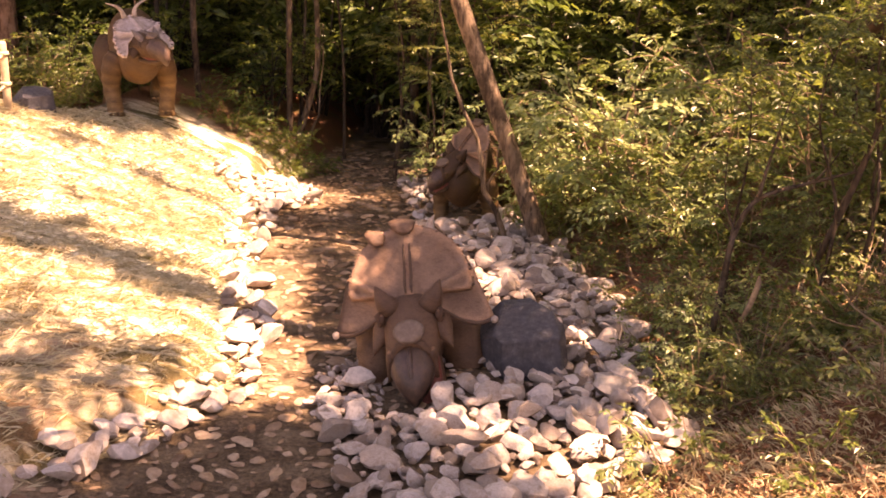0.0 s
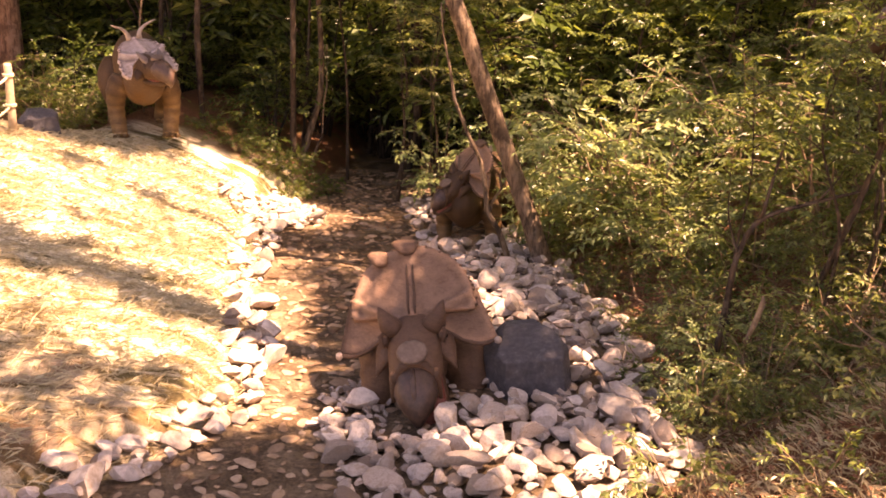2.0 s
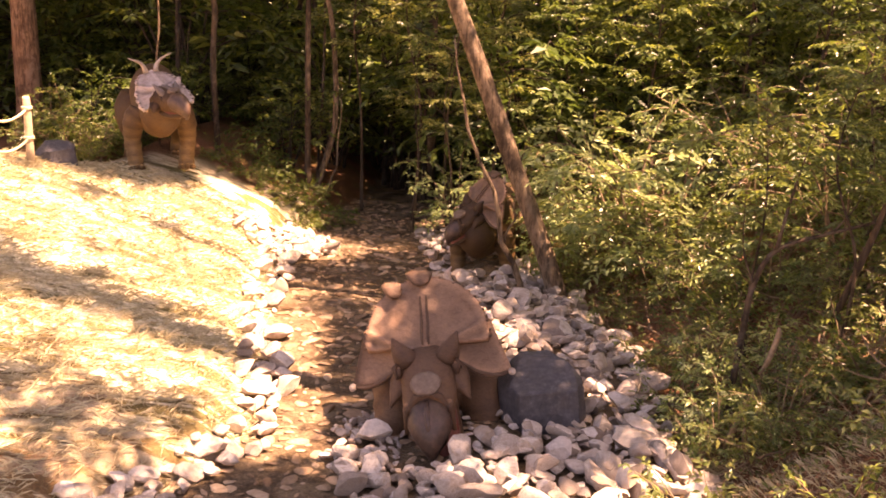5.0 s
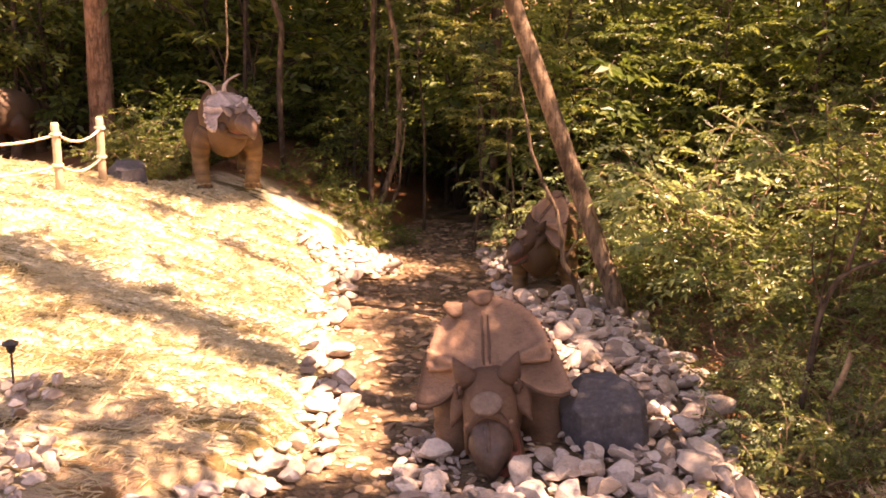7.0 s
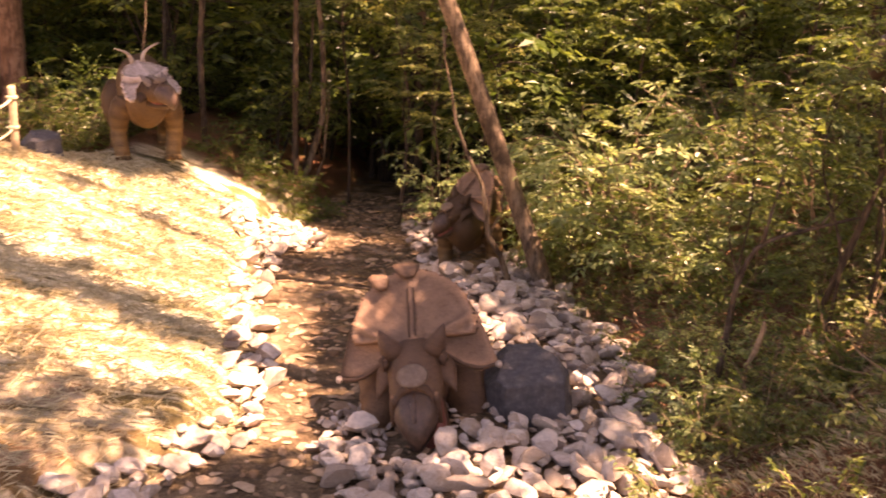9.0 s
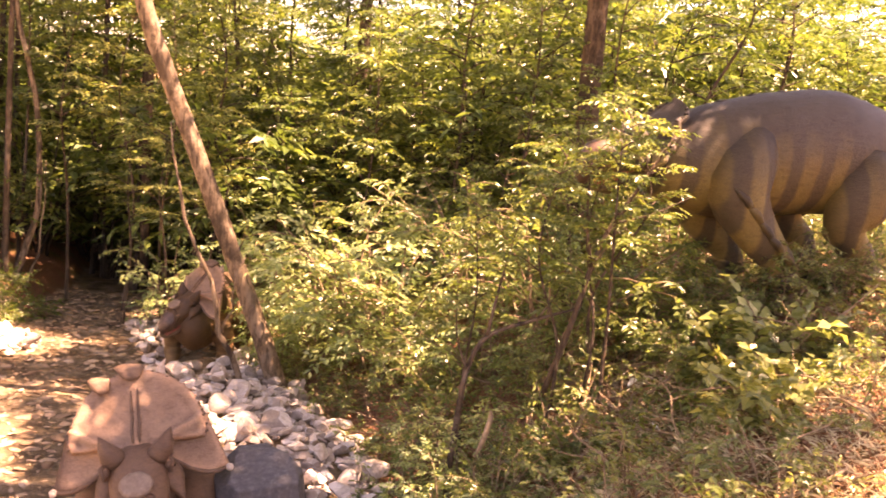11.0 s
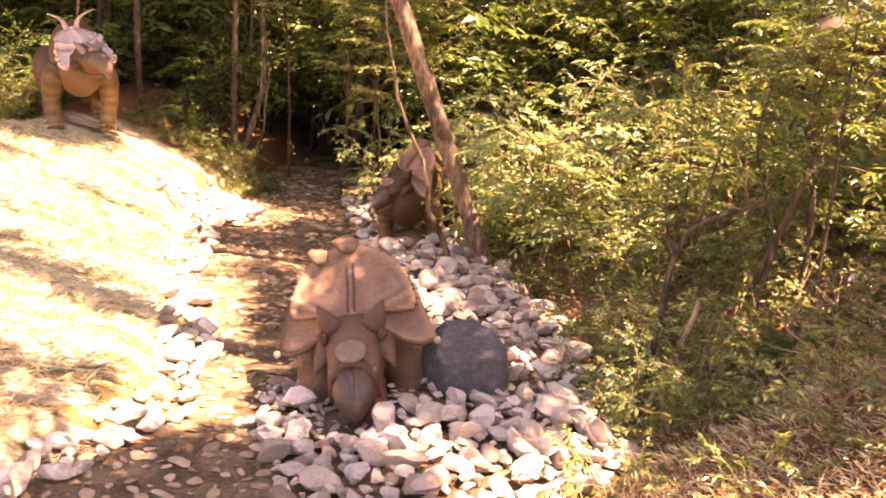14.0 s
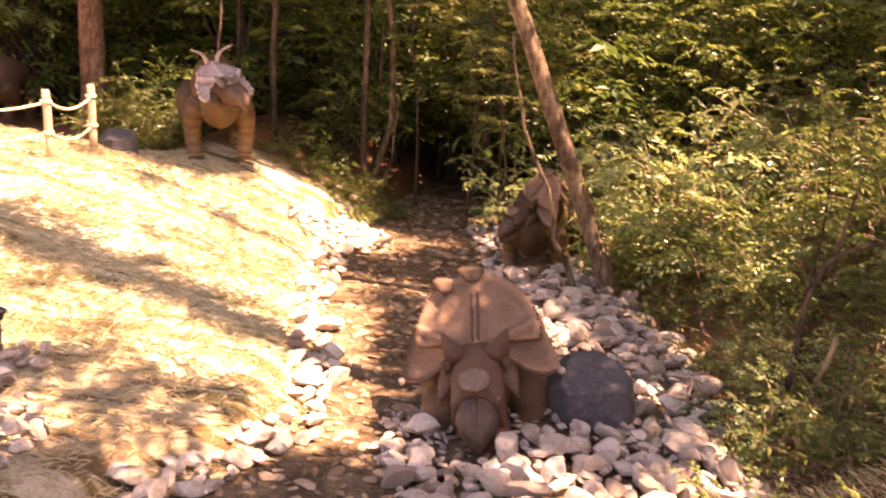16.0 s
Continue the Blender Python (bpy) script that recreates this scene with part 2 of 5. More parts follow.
class Shape:
    """Collects lofts and lumps into one mesh."""

    def __init__(self):
        self.verts, self.faces, self.slots = [], [], []

    def add(self, verts, faces, slot=0):
        start = len(self.verts)
        self.verts += [tuple(v) for v in verts]
        self.faces += [tuple(i + start for i in f) for f in faces]
        self.slots += [slot] * len(faces)

    def tube(self, points, radii, sides=8, slot=0, wobble=0.0, seed=0, squash=1.0):
        """A tapered tube along points; radii are single or (across, up)."""
        rng = random.Random(seed)
        points = [Vector(p) for p in points]
        verts, faces, side = [], [], None
        for i, p in enumerate(points):
            ahead = (points[min(i + 1, len(points) - 1)] - points[max(i - 1, 0)]).normalized()
            if side is None:
                side = ahead.cross(Vector((0, 0, 1)) if abs(ahead.z) < 0.9 else Vector((0, 1, 0))).normalized()
            side = (side - ahead * side.dot(ahead)).normalized()
            up = side.cross(ahead)
            ra, rb = radii[i] if isinstance(radii[i], tuple) else (radii[i], radii[i] * squash)
            for k in range(sides):
                a = 2 * math.pi * k / sides
                w = 1 + wobble * rng.uniform(-1, 1)
                verts.append(p + side * (math.cos(a) * ra * w) + up * (math.sin(a) * rb * w))
        for i in range(len(points) - 1):
            for k in range(sides):
                a, b = i * sides + k, i * sides + (k + 1) % sides
                faces.append((a, b, b + sides, a + sides))
        faces.append(tuple(range(sides))[::-1])
        faces.append(tuple(range(len(verts) - sides, len(verts))))
        self.add(verts, faces, slot)

    def lump(self, centre, radii, rings=8, sides=12, slot=0, turn=None, power=1.0):
        verts, faces = [], []
        turn = turn or Matrix()
        for i in range(rings + 1):
            a = math.pi * i / rings
            for k in range(sides):
                b = 2 * math.pi * k / sides
                c = math.copysign(abs(math.cos(a)) ** power, math.cos(a))
                verts.append(turn @ Vector((math.sin(a) * math.cos(b) * radii[0], math.sin(a) * math.sin(b) * radii[1], c * radii[2])) + Vector(centre))
        for i in range(rings):
            for k in range(sides):
                faces.append((i * sides + k, i * sides + (k + 1) % sides, (i + 1) * sides + (k + 1) % sides, (i + 1) * sides + k))
        self.add(verts, faces, slot)

    def sheet(self, top, across, rows, back, slot=0):
        """A grid of points, row by row, thickened by the vector back."""
        top, count = [Vector(p) for p in top], len(top)
        faces = []
        for i in range(rows - 1):
            for k in range(across - 1):
                a = i * across + k
                faces.append((a, a + 1, a + across + 1, a + across))
                faces.append((count + a, count + a + across, count + a + across + 1, count + a + 1))
        border = [k for k in range(across)] + [i * across + across - 1 for i in range(1, rows)] + [(rows - 1) * across + k for k in range(across - 2, -1, -1)] + [i * across for i in range(rows - 2, 0, -1)]
        for a, b in zip(border, border[1:] + border[:1]):
            faces.append((a, count + a, count + b, b))
        self.add(top + [p + back for p in top], faces, slot)

    def moved(self, m):
        self.verts = [tuple(m @ Vector(v)) for v in self.verts]
        return self

    def join(self, other):
        start = len(self.verts)
        self.verts += other.verts
        self.faces += [tuple(i + start for i in f) for f in other.faces]
        self.slots += other.slots

    def mesh(self, name, materials, smooth_shading=True):
        return mesh_of(name, self.verts, self.faces, materials, smooth_shading, self.slots)


def bezier(points, n):
    """n + 1 points of a smooth line through points (Catmull-Rom)."""
    pts = [Vector(p) for p in points]
    pts = [2 * pts[0] - pts[1]] + pts + [2 * pts[-1] - pts[-2]]
    out = []
    for i in range(n + 1):
        s = i / n * (len(pts) - 3)
        k = min(int(s), len(pts) - 4)
        u = s - k
        a, b, c, d = pts[k:k + 4]
        out.append(0.5 * ((2 * b) + (c - a) * u + (2 * a - 5 * b + 4 * c - d) * u ** 2 + (3 * b - a - 3 * c + d) * u ** 3))
    return out


# ---- the ground ----
def creek_left(y):
    return np.interp(y, [3, 5, 6.4, 7.1, 7.8, 8.3, 9.5, 10.5, 12.2, 14.4, 17.2, 19, 24, 40], [-4.4, -3.7, -3.1, -2.65, -2.22, -2.02, -2.10, -2.33, -2.68, -3.0, -3.5, -2.9, -2.4, -2.0])


def creek_right(y):
    return np.interp(y, [3, 5, 6.9, 7.65, 8.4, 10.7, 13.8, 15.7, 19, 24, 40], [0.6, 0.8, 1.4, 2.0, 2.05, 2.05, 1.4, 0.9, -0.5, -0.7, -0.4])


def rough(x, y):
    return (np.sin(1.7 * x + 0.9 * y) + np.sin(2.9 * y - 1.3 * x + 1.0) * 0.7 + np.sin(5.1 * x + 3.7 * y) * 0.35 + np.sin(7.3 * y - 6.1 * x + 2.0) * 0.25) / 2.3


def ground(x, y):
    x, y = np.asarray(x, float), np.asarray(y, float)
    bed = -0.04 * (np.clip(y, 2.0, 30.0) - 8.4)
    left, right = creek_left(y) - x, x - creek_right(y)
    grade = np.clip(0.03 + (y - 8.3) * 0.045, 0.03, 0.44)
    rise = 0.26 * smooth(left / 0.55) + 1.75 * np.tanh(np.clip(left, 0, None) * grade / 1.75)
    steep = np.interp(y, [4, 7, 9, 14, 20], [0.55, 0.68, 0.75, 0.60, 0.30])
    climb = 0.14 * smooth(right / 0.5) + 2.9 * np.tanh(np.clip(right - 0.45, 0, None) * steep / 2.9)
    mound = 0.20 * smooth((x + 0.5) / 0.9) * smooth((-right + 0.25) / 0.5) * smooth((19 - y) / 3)
    climb = climb - 0.95 * smooth((y - 15.4) / 3.6) * smooth((-6.0 - x) / 1.8)
    far = np.clip(np.hypot(x, y - 10) - 30, 0, None)
    return bed + rise + climb + mound + rough(x, y) * (0.02 + 0.03 * smooth(np.maximum(left, right))) + 0.03 * far


def build_ground():
    xs = np.concatenate([-14 - 1.2 * 1.22 ** np.arange(28)[::-1], np.arange(-14, 14.01, 0.14), 14 + 1.2 * 1.22 ** np.arange(28)])
    ys = np.concatenate([2 - 1.2 * 1.24 ** np.arange(26)[::-1], np.arange(2, 26.01, 0.14), 26 + 1.2 * 1.22 ** np.arange(28)])
    gx, gy = np.meshgrid(xs, ys)
    gz = ground(gx, gy)
    nx, ny = len(xs), len(ys)
    verts = np.stack([gx, gy, gz], -1).reshape(-1, 3)
    i = np.arange(nx * ny).reshape(ny, nx)
    faces = np.stack([i[:-1, :-1], i[:-1, 1:], i[1:, 1:], i[1:, :-1]], -1).reshape(-1, 4)
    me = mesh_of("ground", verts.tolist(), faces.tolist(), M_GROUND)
    left, right = creek_left(gy) - gx, gx - creek_right(gy)
    wav = rough(gx * 1.5, gy * 1.5) * 0.18
    bed = smooth((-left + 0.12 + wav) / 0.25) * smooth((-right + 0.25 + wav) / 0.3)
    # leaf-covered soil lies right of the creek and under the far trees
    shady = np.maximum(smooth((right + 0.3) / 0.3), smooth((gy - 17.6 - 0.35 * (gx + 6) + wav * 3) / 1.0))
    shady = np.maximum(shady, 0.80 * smooth((10.0 + 5 * wav - gy) / 2.4) * (0.6 + 2.0 * wav))
    zone = np.stack([1 - shady, bed, shady, np.ones_like(bed)], -1).reshape(-1, 4)
    me.color_attributes.new("zone", "FLOAT_COLOR", "POINT").data.foreach_set("color", zone.ravel())
    return tagged(new("ground", me), "straw-covered creek bank with a muddy stream bed and leaf litter", "ground", kind="structure")


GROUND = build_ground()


def on(x, y, sink=0.0):
    return Vector((x, y, float(ground(x, y)) - sink))


# ---- the dinosaur statues ----
def frill_point(u, v):
    """A place on the neck shield of a horned dinosaur: u across (-1 to 1), v from the brow (0) to the top (1)."""
    half = np.interp(v, [0, 0.12, 0.3, 0.55, 0.8, 0.94, 1.0], [0.62, 0.70, 0.68, 0.60, 0.48, 0.35, 0.24])
    edge = smooth((abs(u) - 0.84) / 0.16)
    scallop = 1 + 0.03 * edge * math.cos(v * 40)
    y = u * half * scallop
    x = 0.20 - 0.50 * v - 0.08 * v * v + 0.20 * abs(u) ** 3 * (1 - v) ** 2
    z = 0.27 + 0.40 * v - 0.08 * v * v - (0.31 * (1 - v) ** 1.5 + 0.08) * abs(u) ** 2.2
    ridge = 0.08 * math.exp(-(u / 0.075) ** 2) * (1 - 0.3 * v) - 0.035 * math.exp(-(u / 0.025) ** 2)
    bowl = -0.075 * math.exp(-((abs(u) - 0.46) / 0.26) ** 2 - ((v - 0.52) / 0.33) ** 2)
    rim = 0.045 * edge + 0.04 * max(0.0, (v - 0.9) / 0.1)
    line = 0.02 + 0.62 * abs(u)
    bar = 0.075 * math.exp(-((v - line) / 0.06) ** 2) * smooth((abs(u) - 0.12) / 0.2)
    lobe = -0.06 * smooth((line - v - 0.03) / 0.10) * smooth((abs(u) - 0.25) / 0.2)
    lift = ridge + bowl + rim + bar + lobe
    return Vector((x + 0.62 * lift, y, z + 0.78 * lift))


def head_shape(horns=0.36, open_mouth=0.10):
    """A horned head, with x ahead, from the neck joint. Slots: 0 skin, 1 shield, 2 horn, 3 beak, 4 mouth, 5 eye, 6 boss."""
    s = Shape()
    s.tube([(-0.30, 0, -0.02), (0.0, 0, 0.02), (0.28, 0, 0.04), (0.52, 0, 0.03), (0.74, 0, 0.0), (0.90, 0, -0.06), (1.0, 0, -0.12)],
           [(0.32, 0.34), (0.33, 0.35), (0.31, 0.31), (0.285, 0.285), (0.225, 0.24), (0.15, 0.18), (0.06, 0.08)], 20)
    s.tube([(0.56, 0, 0.03), (0.68, 0, 0.05), (0.82, 0, 0.03), (0.95, 0, -0.05), (1.03, 0, -0.16), (1.05, 0, -0.27)],
           [(0.24, 0.22), (0.245, 0.24), (0.225, 0.225), (0.17, 0.175), (0.10, 0.12), (0.02, 0.03)], 20, 3)
    s.tube([(0.20, 0, -0.20), (0.48, 0, -0.24 - open_mouth * 0.4), (0.74, 0, -0.26 - open_mouth), (0.90, 0, -0.23 - open_mouth)], [(0.28, 0.12), (0.27, 0.10), (0.22, 0.08), (0.10, 0.04)], 16, 0)
    s.tube([(0.40, 0, -0.14), (0.66, 0, -0.18 - open_mouth * 0.5), (0.85, 0, -0.17 - open_mouth * 0.88)], [(0.23, 0.07), (0.22, 0.07), (0.11, 0.04)], 14, 4)
    s.tube([(0.52, 0, 0.20), (0.565, 0, 0.315), (0.577, 0, 0.345), (0.58, 0, 0.35)], [(0.095, 0.145), (0.092, 0.14), (0.085, 0.13), (0.068, 0.108)], 22, 6)
    s.tube([(0.72, 0, 0.25), (0.86, 0, 0.22), (0.98, 0, 0.10), (1.04, 0, -0.10)], [0.02, 0.035, 0.035, 0.02], 8, 3)
    # a fold over the beak and a crest line down to the brow
    s.tube([(0.52, -0.24, 0.05), (0.66, -0.18, 0.19), (0.70, 0, 0.27), (0.66, 0.18, 0.19), (0.52, 0.24, 0.05)], [0.03, 0.035, 0.03, 0.035, 0.03], 8, 0)
    s.tube([(0.42, 0, 0.29), (0.22, 0, 0.31), (0.02, 0, 0.36)], [(0.09, 0.05), (0.08, 0.05), (0.05, 0.04)], 10, 1)
    for side in (-1, 1):
        s.tube([(0.44, side * 0.15, 0.19), (0.33, side * 0.22, 0.30), (0.17, side * 0.28, 0.42)], [(0.105, 0.085), (0.08, 0.068), (0.014, 0.014)], 10, 1)
        s.tube([(0.20, side * 0.20, -0.04), (0.33, side * 0.36, -0.08), (0.44, side * 0.47, -0.14)], [(0.17, 0.13), (0.12, 0.09), (0.025, 0.02)], 12, 0)
        s.tube([(0.36, side * 0.20, 0.20), (0.46, side * 0.25, 0.14), (0.56, side * 0.23, 0.02)], [0.05, 0.055, 0.03], 8, 0)
        s.lump((0.335, side * 0.262, 0.115), (0.035, 0.03, 0.035), 6, 10, 5)
        s.lump((0.34, side * 0.235, 0.12), (0.085, 0.05, 0.075), 6, 12, 0)
        s.lump((0.78, side * 0.125, 0.13), (0.05, 0.03, 0.035), 6, 10, 4)
        if horns:
            base = frill_point(side * 0.42, 0.97)
            tips = bezier([base, base + Vector((-0.03, side * 0.04, 0.14)), base + Vector((-0.02, side * 0.17, 0.27)), base + Vector((0.02, side * 0.34, 0.30)) * (horns / 0.36)], 8)
            s.tube(tips, [0.062 * min(1.0, 0.3 + horns * 2) * (1 - k / 9.2) + 0.005 for k in range(9)], 9, 2)
        for k in range(9):
            p, q = frill_point(side * 0.97, 0.10 + 0.1 * k), frill_point(side * 0.7, 0.10 + 0.1 * k)
            s.lump(p - (p - q).normalized() * 0.006, (0.032, 0.030, 0.022), 5, 8, 1, None)
        s.lump(frill_point(side * 0.92, 0.0) + Vector((0, 0, -0.01)), (0.045, 0.04, 0.045), 6, 10, 2 if horns else 1)
    n, m = 36, 26
    top = []
    for i in range(m + 1):
        for k in range(n + 1):
            u = -1 + 2 * k / n
            v = 0.07 - 0.14 * math.exp(-((abs(u) - 0.80) / 0.15) ** 2)
            top.append(frill_point(u, v + (1 - v) * i / m))
    s.sheet(top, n + 1, m + 1, Vector((0.62, 0, 0.78)) * -0.055, 1)
    return s


PLATE_UP, PLATE_OUT = Vector((-0.67, 0, 0.74)), Vector((0.74, 0, 0.67))


def plate_point(across, up, lift=0.0):
    """A place on the neck shield of a boss-nosed head, by metres across and up from the brow."""
    side = abs(across)
    bend = -0.15 * (side / 0.62) ** 2.2 - 0.05 * max(0.0, up - 0.3)
    bowl = -0.060 * math.exp(-((side - 0.27) / 0.13) ** 2 - ((up - 0.36) / 0.17) ** 2)
    ridge = 0.035 * math.exp(-(across / 0.060) ** 2)
    bar = 0.050 * math.exp(-((up - 0.67 * (side - 0.18) - 0.01) / 0.040) ** 2) * smooth((side - 0.12) / 0.10)
    return Vector((0, across, 0)) + PLATE_UP * up + PLATE_OUT * (bend + bowl + ridge + bar + lift)


def boss_head(gape=1.0):
    """A head with a flat nose boss, with x ahead and z up, from the middle of the brow, in metres. Slots as in head_shape."""
    s = Shape()
    nose = pose(0, 0, 0, 0, 33, 0)

    def along(a, b, c):
        return nose @ Vector((a, b, c))

    def line(*points):
        return [along(*p) for p in points]

    # the neck under the shield, and the skull down to the muzzle
    s.tube([(-0.62, 0, -0.20), (-0.35, 0, -0.22), (-0.12, 0, -0.22), (0.04, 0, -0.24)], [(0.30, 0.30), (0.29, 0.28), (0.26, 0.20), (0.16, 0.12)], 22)
    s.tube(line((-0.07, 0, -0.14), (0.03, 0, -0.12), (0.22, 0, -0.11), (0.46, 0, -0.13), (0.66, 0, -0.17), (0.82, 0, -0.22), (0.89, 0, -0.26)),
           [(0.19, 0.13), (0.235, 0.17), (0.245, 0.19), (0.235, 0.18), (0.195, 0.14), (0.13, 0.09), (0.05, 0.04)], 28)
    # the hooked upper beak, and its keel
    s.tube(line((0.50, 0, -0.13), (0.58, 0, -0.12), (0.70, 0, -0.135), (0.80, 0, -0.16), (0.87, 0, -0.20), (0.91, 0, -0.26), (0.905, 0, -0.32)),
           [(0.15, 0.13), (0.19, 0.165), (0.19, 0.16), (0.15, 0.13), (0.095, 0.095), (0.045, 0.05), (0.01, 0.01)], 26, 3)
    s.tube(line((0.55, 0, 0.03), (0.66, 0, 0.035), (0.78, 0, -0.015), (0.87, 0, -0.105)), [0.014, 0.026, 0.026, 0.014], 8, 3)
    # the fold of skin over the beak
    s.tube(line((0.72, -0.205, -0.20), (0.60, -0.195, -0.08), (0.52, -0.10, 0.03), (0.50, 0, 0.055), (0.52, 0.10, 0.03), (0.60, 0.195, -0.08), (0.72, 0.205, -0.20)), [0.02, 0.032, 0.036, 0.034, 0.036, 0.032, 0.02], 10, 0)
    # open lower jaw and mouth
    s.tube(line((0.20, 0, -0.27), (0.46, 0.03 * gape, -0.32 - 0.04 * gape), (0.74, 0.08 * gape, -0.32 - 0.10 * gape), (0.95, 0.11 * gape, -0.28 - 0.11 * gape)), [(0.20, 0.08), (0.205, 0.07), (0.19, 0.055), (0.09, 0.03)], 18, 0)
    s.tube(line((0.34, 0.02, -0.26), (0.64, 0.06 * gape, -0.265 - 0.08 * gape), (0.90, 0.095 * gape, -0.25 - 0.10 * gape)), [(0.18, 0.05), (0.175, 0.045), (0.11, 0.025)], 16, 4)
    # the round flat boss on the nose
    s.lump(along(0.42, 0, 0.085), (0.125, 0.135, 0.035), 10, 28, 6, nose.to_3x3().to_4x4() @ pose(0, 0, 0, 0, -4, 0), 0.5)
    for side in (-1, 1):
        # brow horn, eye with its lids, nostril, cheek spike
        s.tube(bezier([along(0.10, side * 0.17, -0.02), along(0.05, side * 0.225, 0.07), (0.03, side * 0.29, 0.155)], 7), [(0.10, 0.11), (0.10, 0.105), (0.095, 0.098), (0.085, 0.088), (0.070, 0.072), (0.052, 0.053), (0.031, 0.031), (0.008, 0.008)], 14, 0)
        s.lump(along(0.19, side * 0.255, -0.03), (0.06, 0.04, 0.055), 8, 12, 0)
        s.lump(along(0.195, side * 0.283, -0.022), (0.028, 0.022, 0.024), 6, 10, 5)
        s.tube(line((0.12, side * 0.24, 0.02), (0.19, side * 0.29, 0.025), (0.27, side * 0.26, -0.02)), [0.016, 0.024, 0.014], 8, 0)
        s.lump(along(0.56, side * 0.185, -0.07), (0.075, 0.040, 0.060), 8, 14, 0)
        s.tube(bezier([along(0.14, side * 0.20, -0.17), along(0.30, side * 0.285, -0.15), along(0.45, side * 0.35, -0.17)], 6), [(0.14, 0.12), (0.13, 0.11), (0.11, 0.09), (0.08, 0.07), (0.055, 0.05), (0.03, 0.028), (0.01, 0.01)], 14, 0)
        # the flap that hangs from a slanting line across the shield
        bar = bezier([plate_point(side * 0.19, -0.03, 0.0), plate_point(side * 0.35, 0.09, 0.0), plate_point(side * 0.575, 0.25, 0.0)], 10)
        flap = []
        for i in range(13):
            for k in range(13):
                a, d = i / 12, k / 12
                b = bar[min(int(a * 10), 9)].lerp(bar[min(int(a * 10) + 1, 10)], a * 10 - min(int(a * 10), 9))
                drop = 0.10 + 0.33 * smooth(a / 0.9)
                hollow = 0.085 * math.sin(math.pi * a) * math.sin(math.pi * min(1.0, d * 1.1))
                flap.append(b + Vector((0.10 * d - hollow, side * (0.22 * d * a), -1.0 * d)) * drop + Vector((0.09 * d * a - hollow, side * 0.05 * d * a, 0)))
        s.sheet(flap, 13, 13, Vector((-0.05, 0, 0)), 1)
        s.tube([flap[k * 13 + 12] for k in range(13)], [0.006, 0.010, 0.014, 0.016, 0.018, 0.02, 0.02, 0.02, 0.02, 0.02, 0.02, 0.018, 0.014], 8, 1)
        tip = flap[12 * 13 + 12]
        s.lump(tip + Vector((0.02, 0, -0.01)), (0.036, 0.034, 0.036), 8, 12, 2)
        # double keel up the middle of the shield
        s.tube([plate_point(side * 0.028, 0.03 + 0.054 * k, 0.012) for k in range(10)], [0.008, 0.013, 0.014, 0.014, 0.014, 0.014, 0.013, 0.012, 0.011, 0.006], 7, 1)
    # the plate itself, widest over the flaps, with a worn rim
    n, m = 48, 22
    plate = []
    for i in range(m + 1):
        for k in range(n + 1):
            turn = -1.42 + 2.84 * k / n
            far = float(np.interp(abs(turn), [0, 0.35, 0.75, 1.1, 1.30, 1.42], [0.70, 0.695, 0.665, 0.605, 0.585, 0.55]))
            r = i / m
            rim = 0.022 * smooth((r - 0.86) / 0.08) + 0.012 * math.cos(turn * 38) * smooth((r - 0.9) / 0.1)
            plate.append(plate_point(math.sin(turn) * far * r, math.cos(turn) * far * r * 1.02, rim))
    s.sheet(plate, n + 1, m + 1, PLATE_OUT * -0.06, 1)
    for k in range(27):
        turn = -1.36 + 2.72 * k / 26
        far = float(np.interp(abs(turn), [0, 0.35, 0.75, 1.1, 1.30, 1.42], [0.70, 0.695, 0.665, 0.605, 0.585, 0.55]))
        s.lump(plate_point(math.sin(turn) * far, math.cos(turn) * far * 1.02, 0.0), (0.022, 0.024, 0.018), 5, 8, 1)
    # horn tongues folded over the top edge, and one small curved horn
    for across, up, wide in ((-0.04, 0.70, 0.125), (-0.30, 0.63, 0.10)):
        top = plate_point(across, up)
        s.tube(bezier([top + Vector((-0.11, 0, -0.03)), top + Vector((-0.05, 0, 0.035)), top + Vector((0.04, 0.02, 0.035)), top + Vector((0.10, 0.04, -0.04))], 10),
               [(wide * w, 0.012 + 0.022 * w) for w in (0.7, 0.8, 0.9, 1.0, 1.0, 1.0, 0.96, 0.9, 0.8, 0.64, 0.35)], 14, 1)
    top = plate_point(0.22, 0.665)
    s.tube(bezier([top + Vector((-0.04, 0, -0.03)), top + Vector((-0.02, 0.01, 0.06)), top + Vector((0.0, 0.06, 0.13))], 7), [0.045, 0.044, 0.040, 0.034, 0.027, 0.019, 0.011, 0.003], 10, 2)
    return s


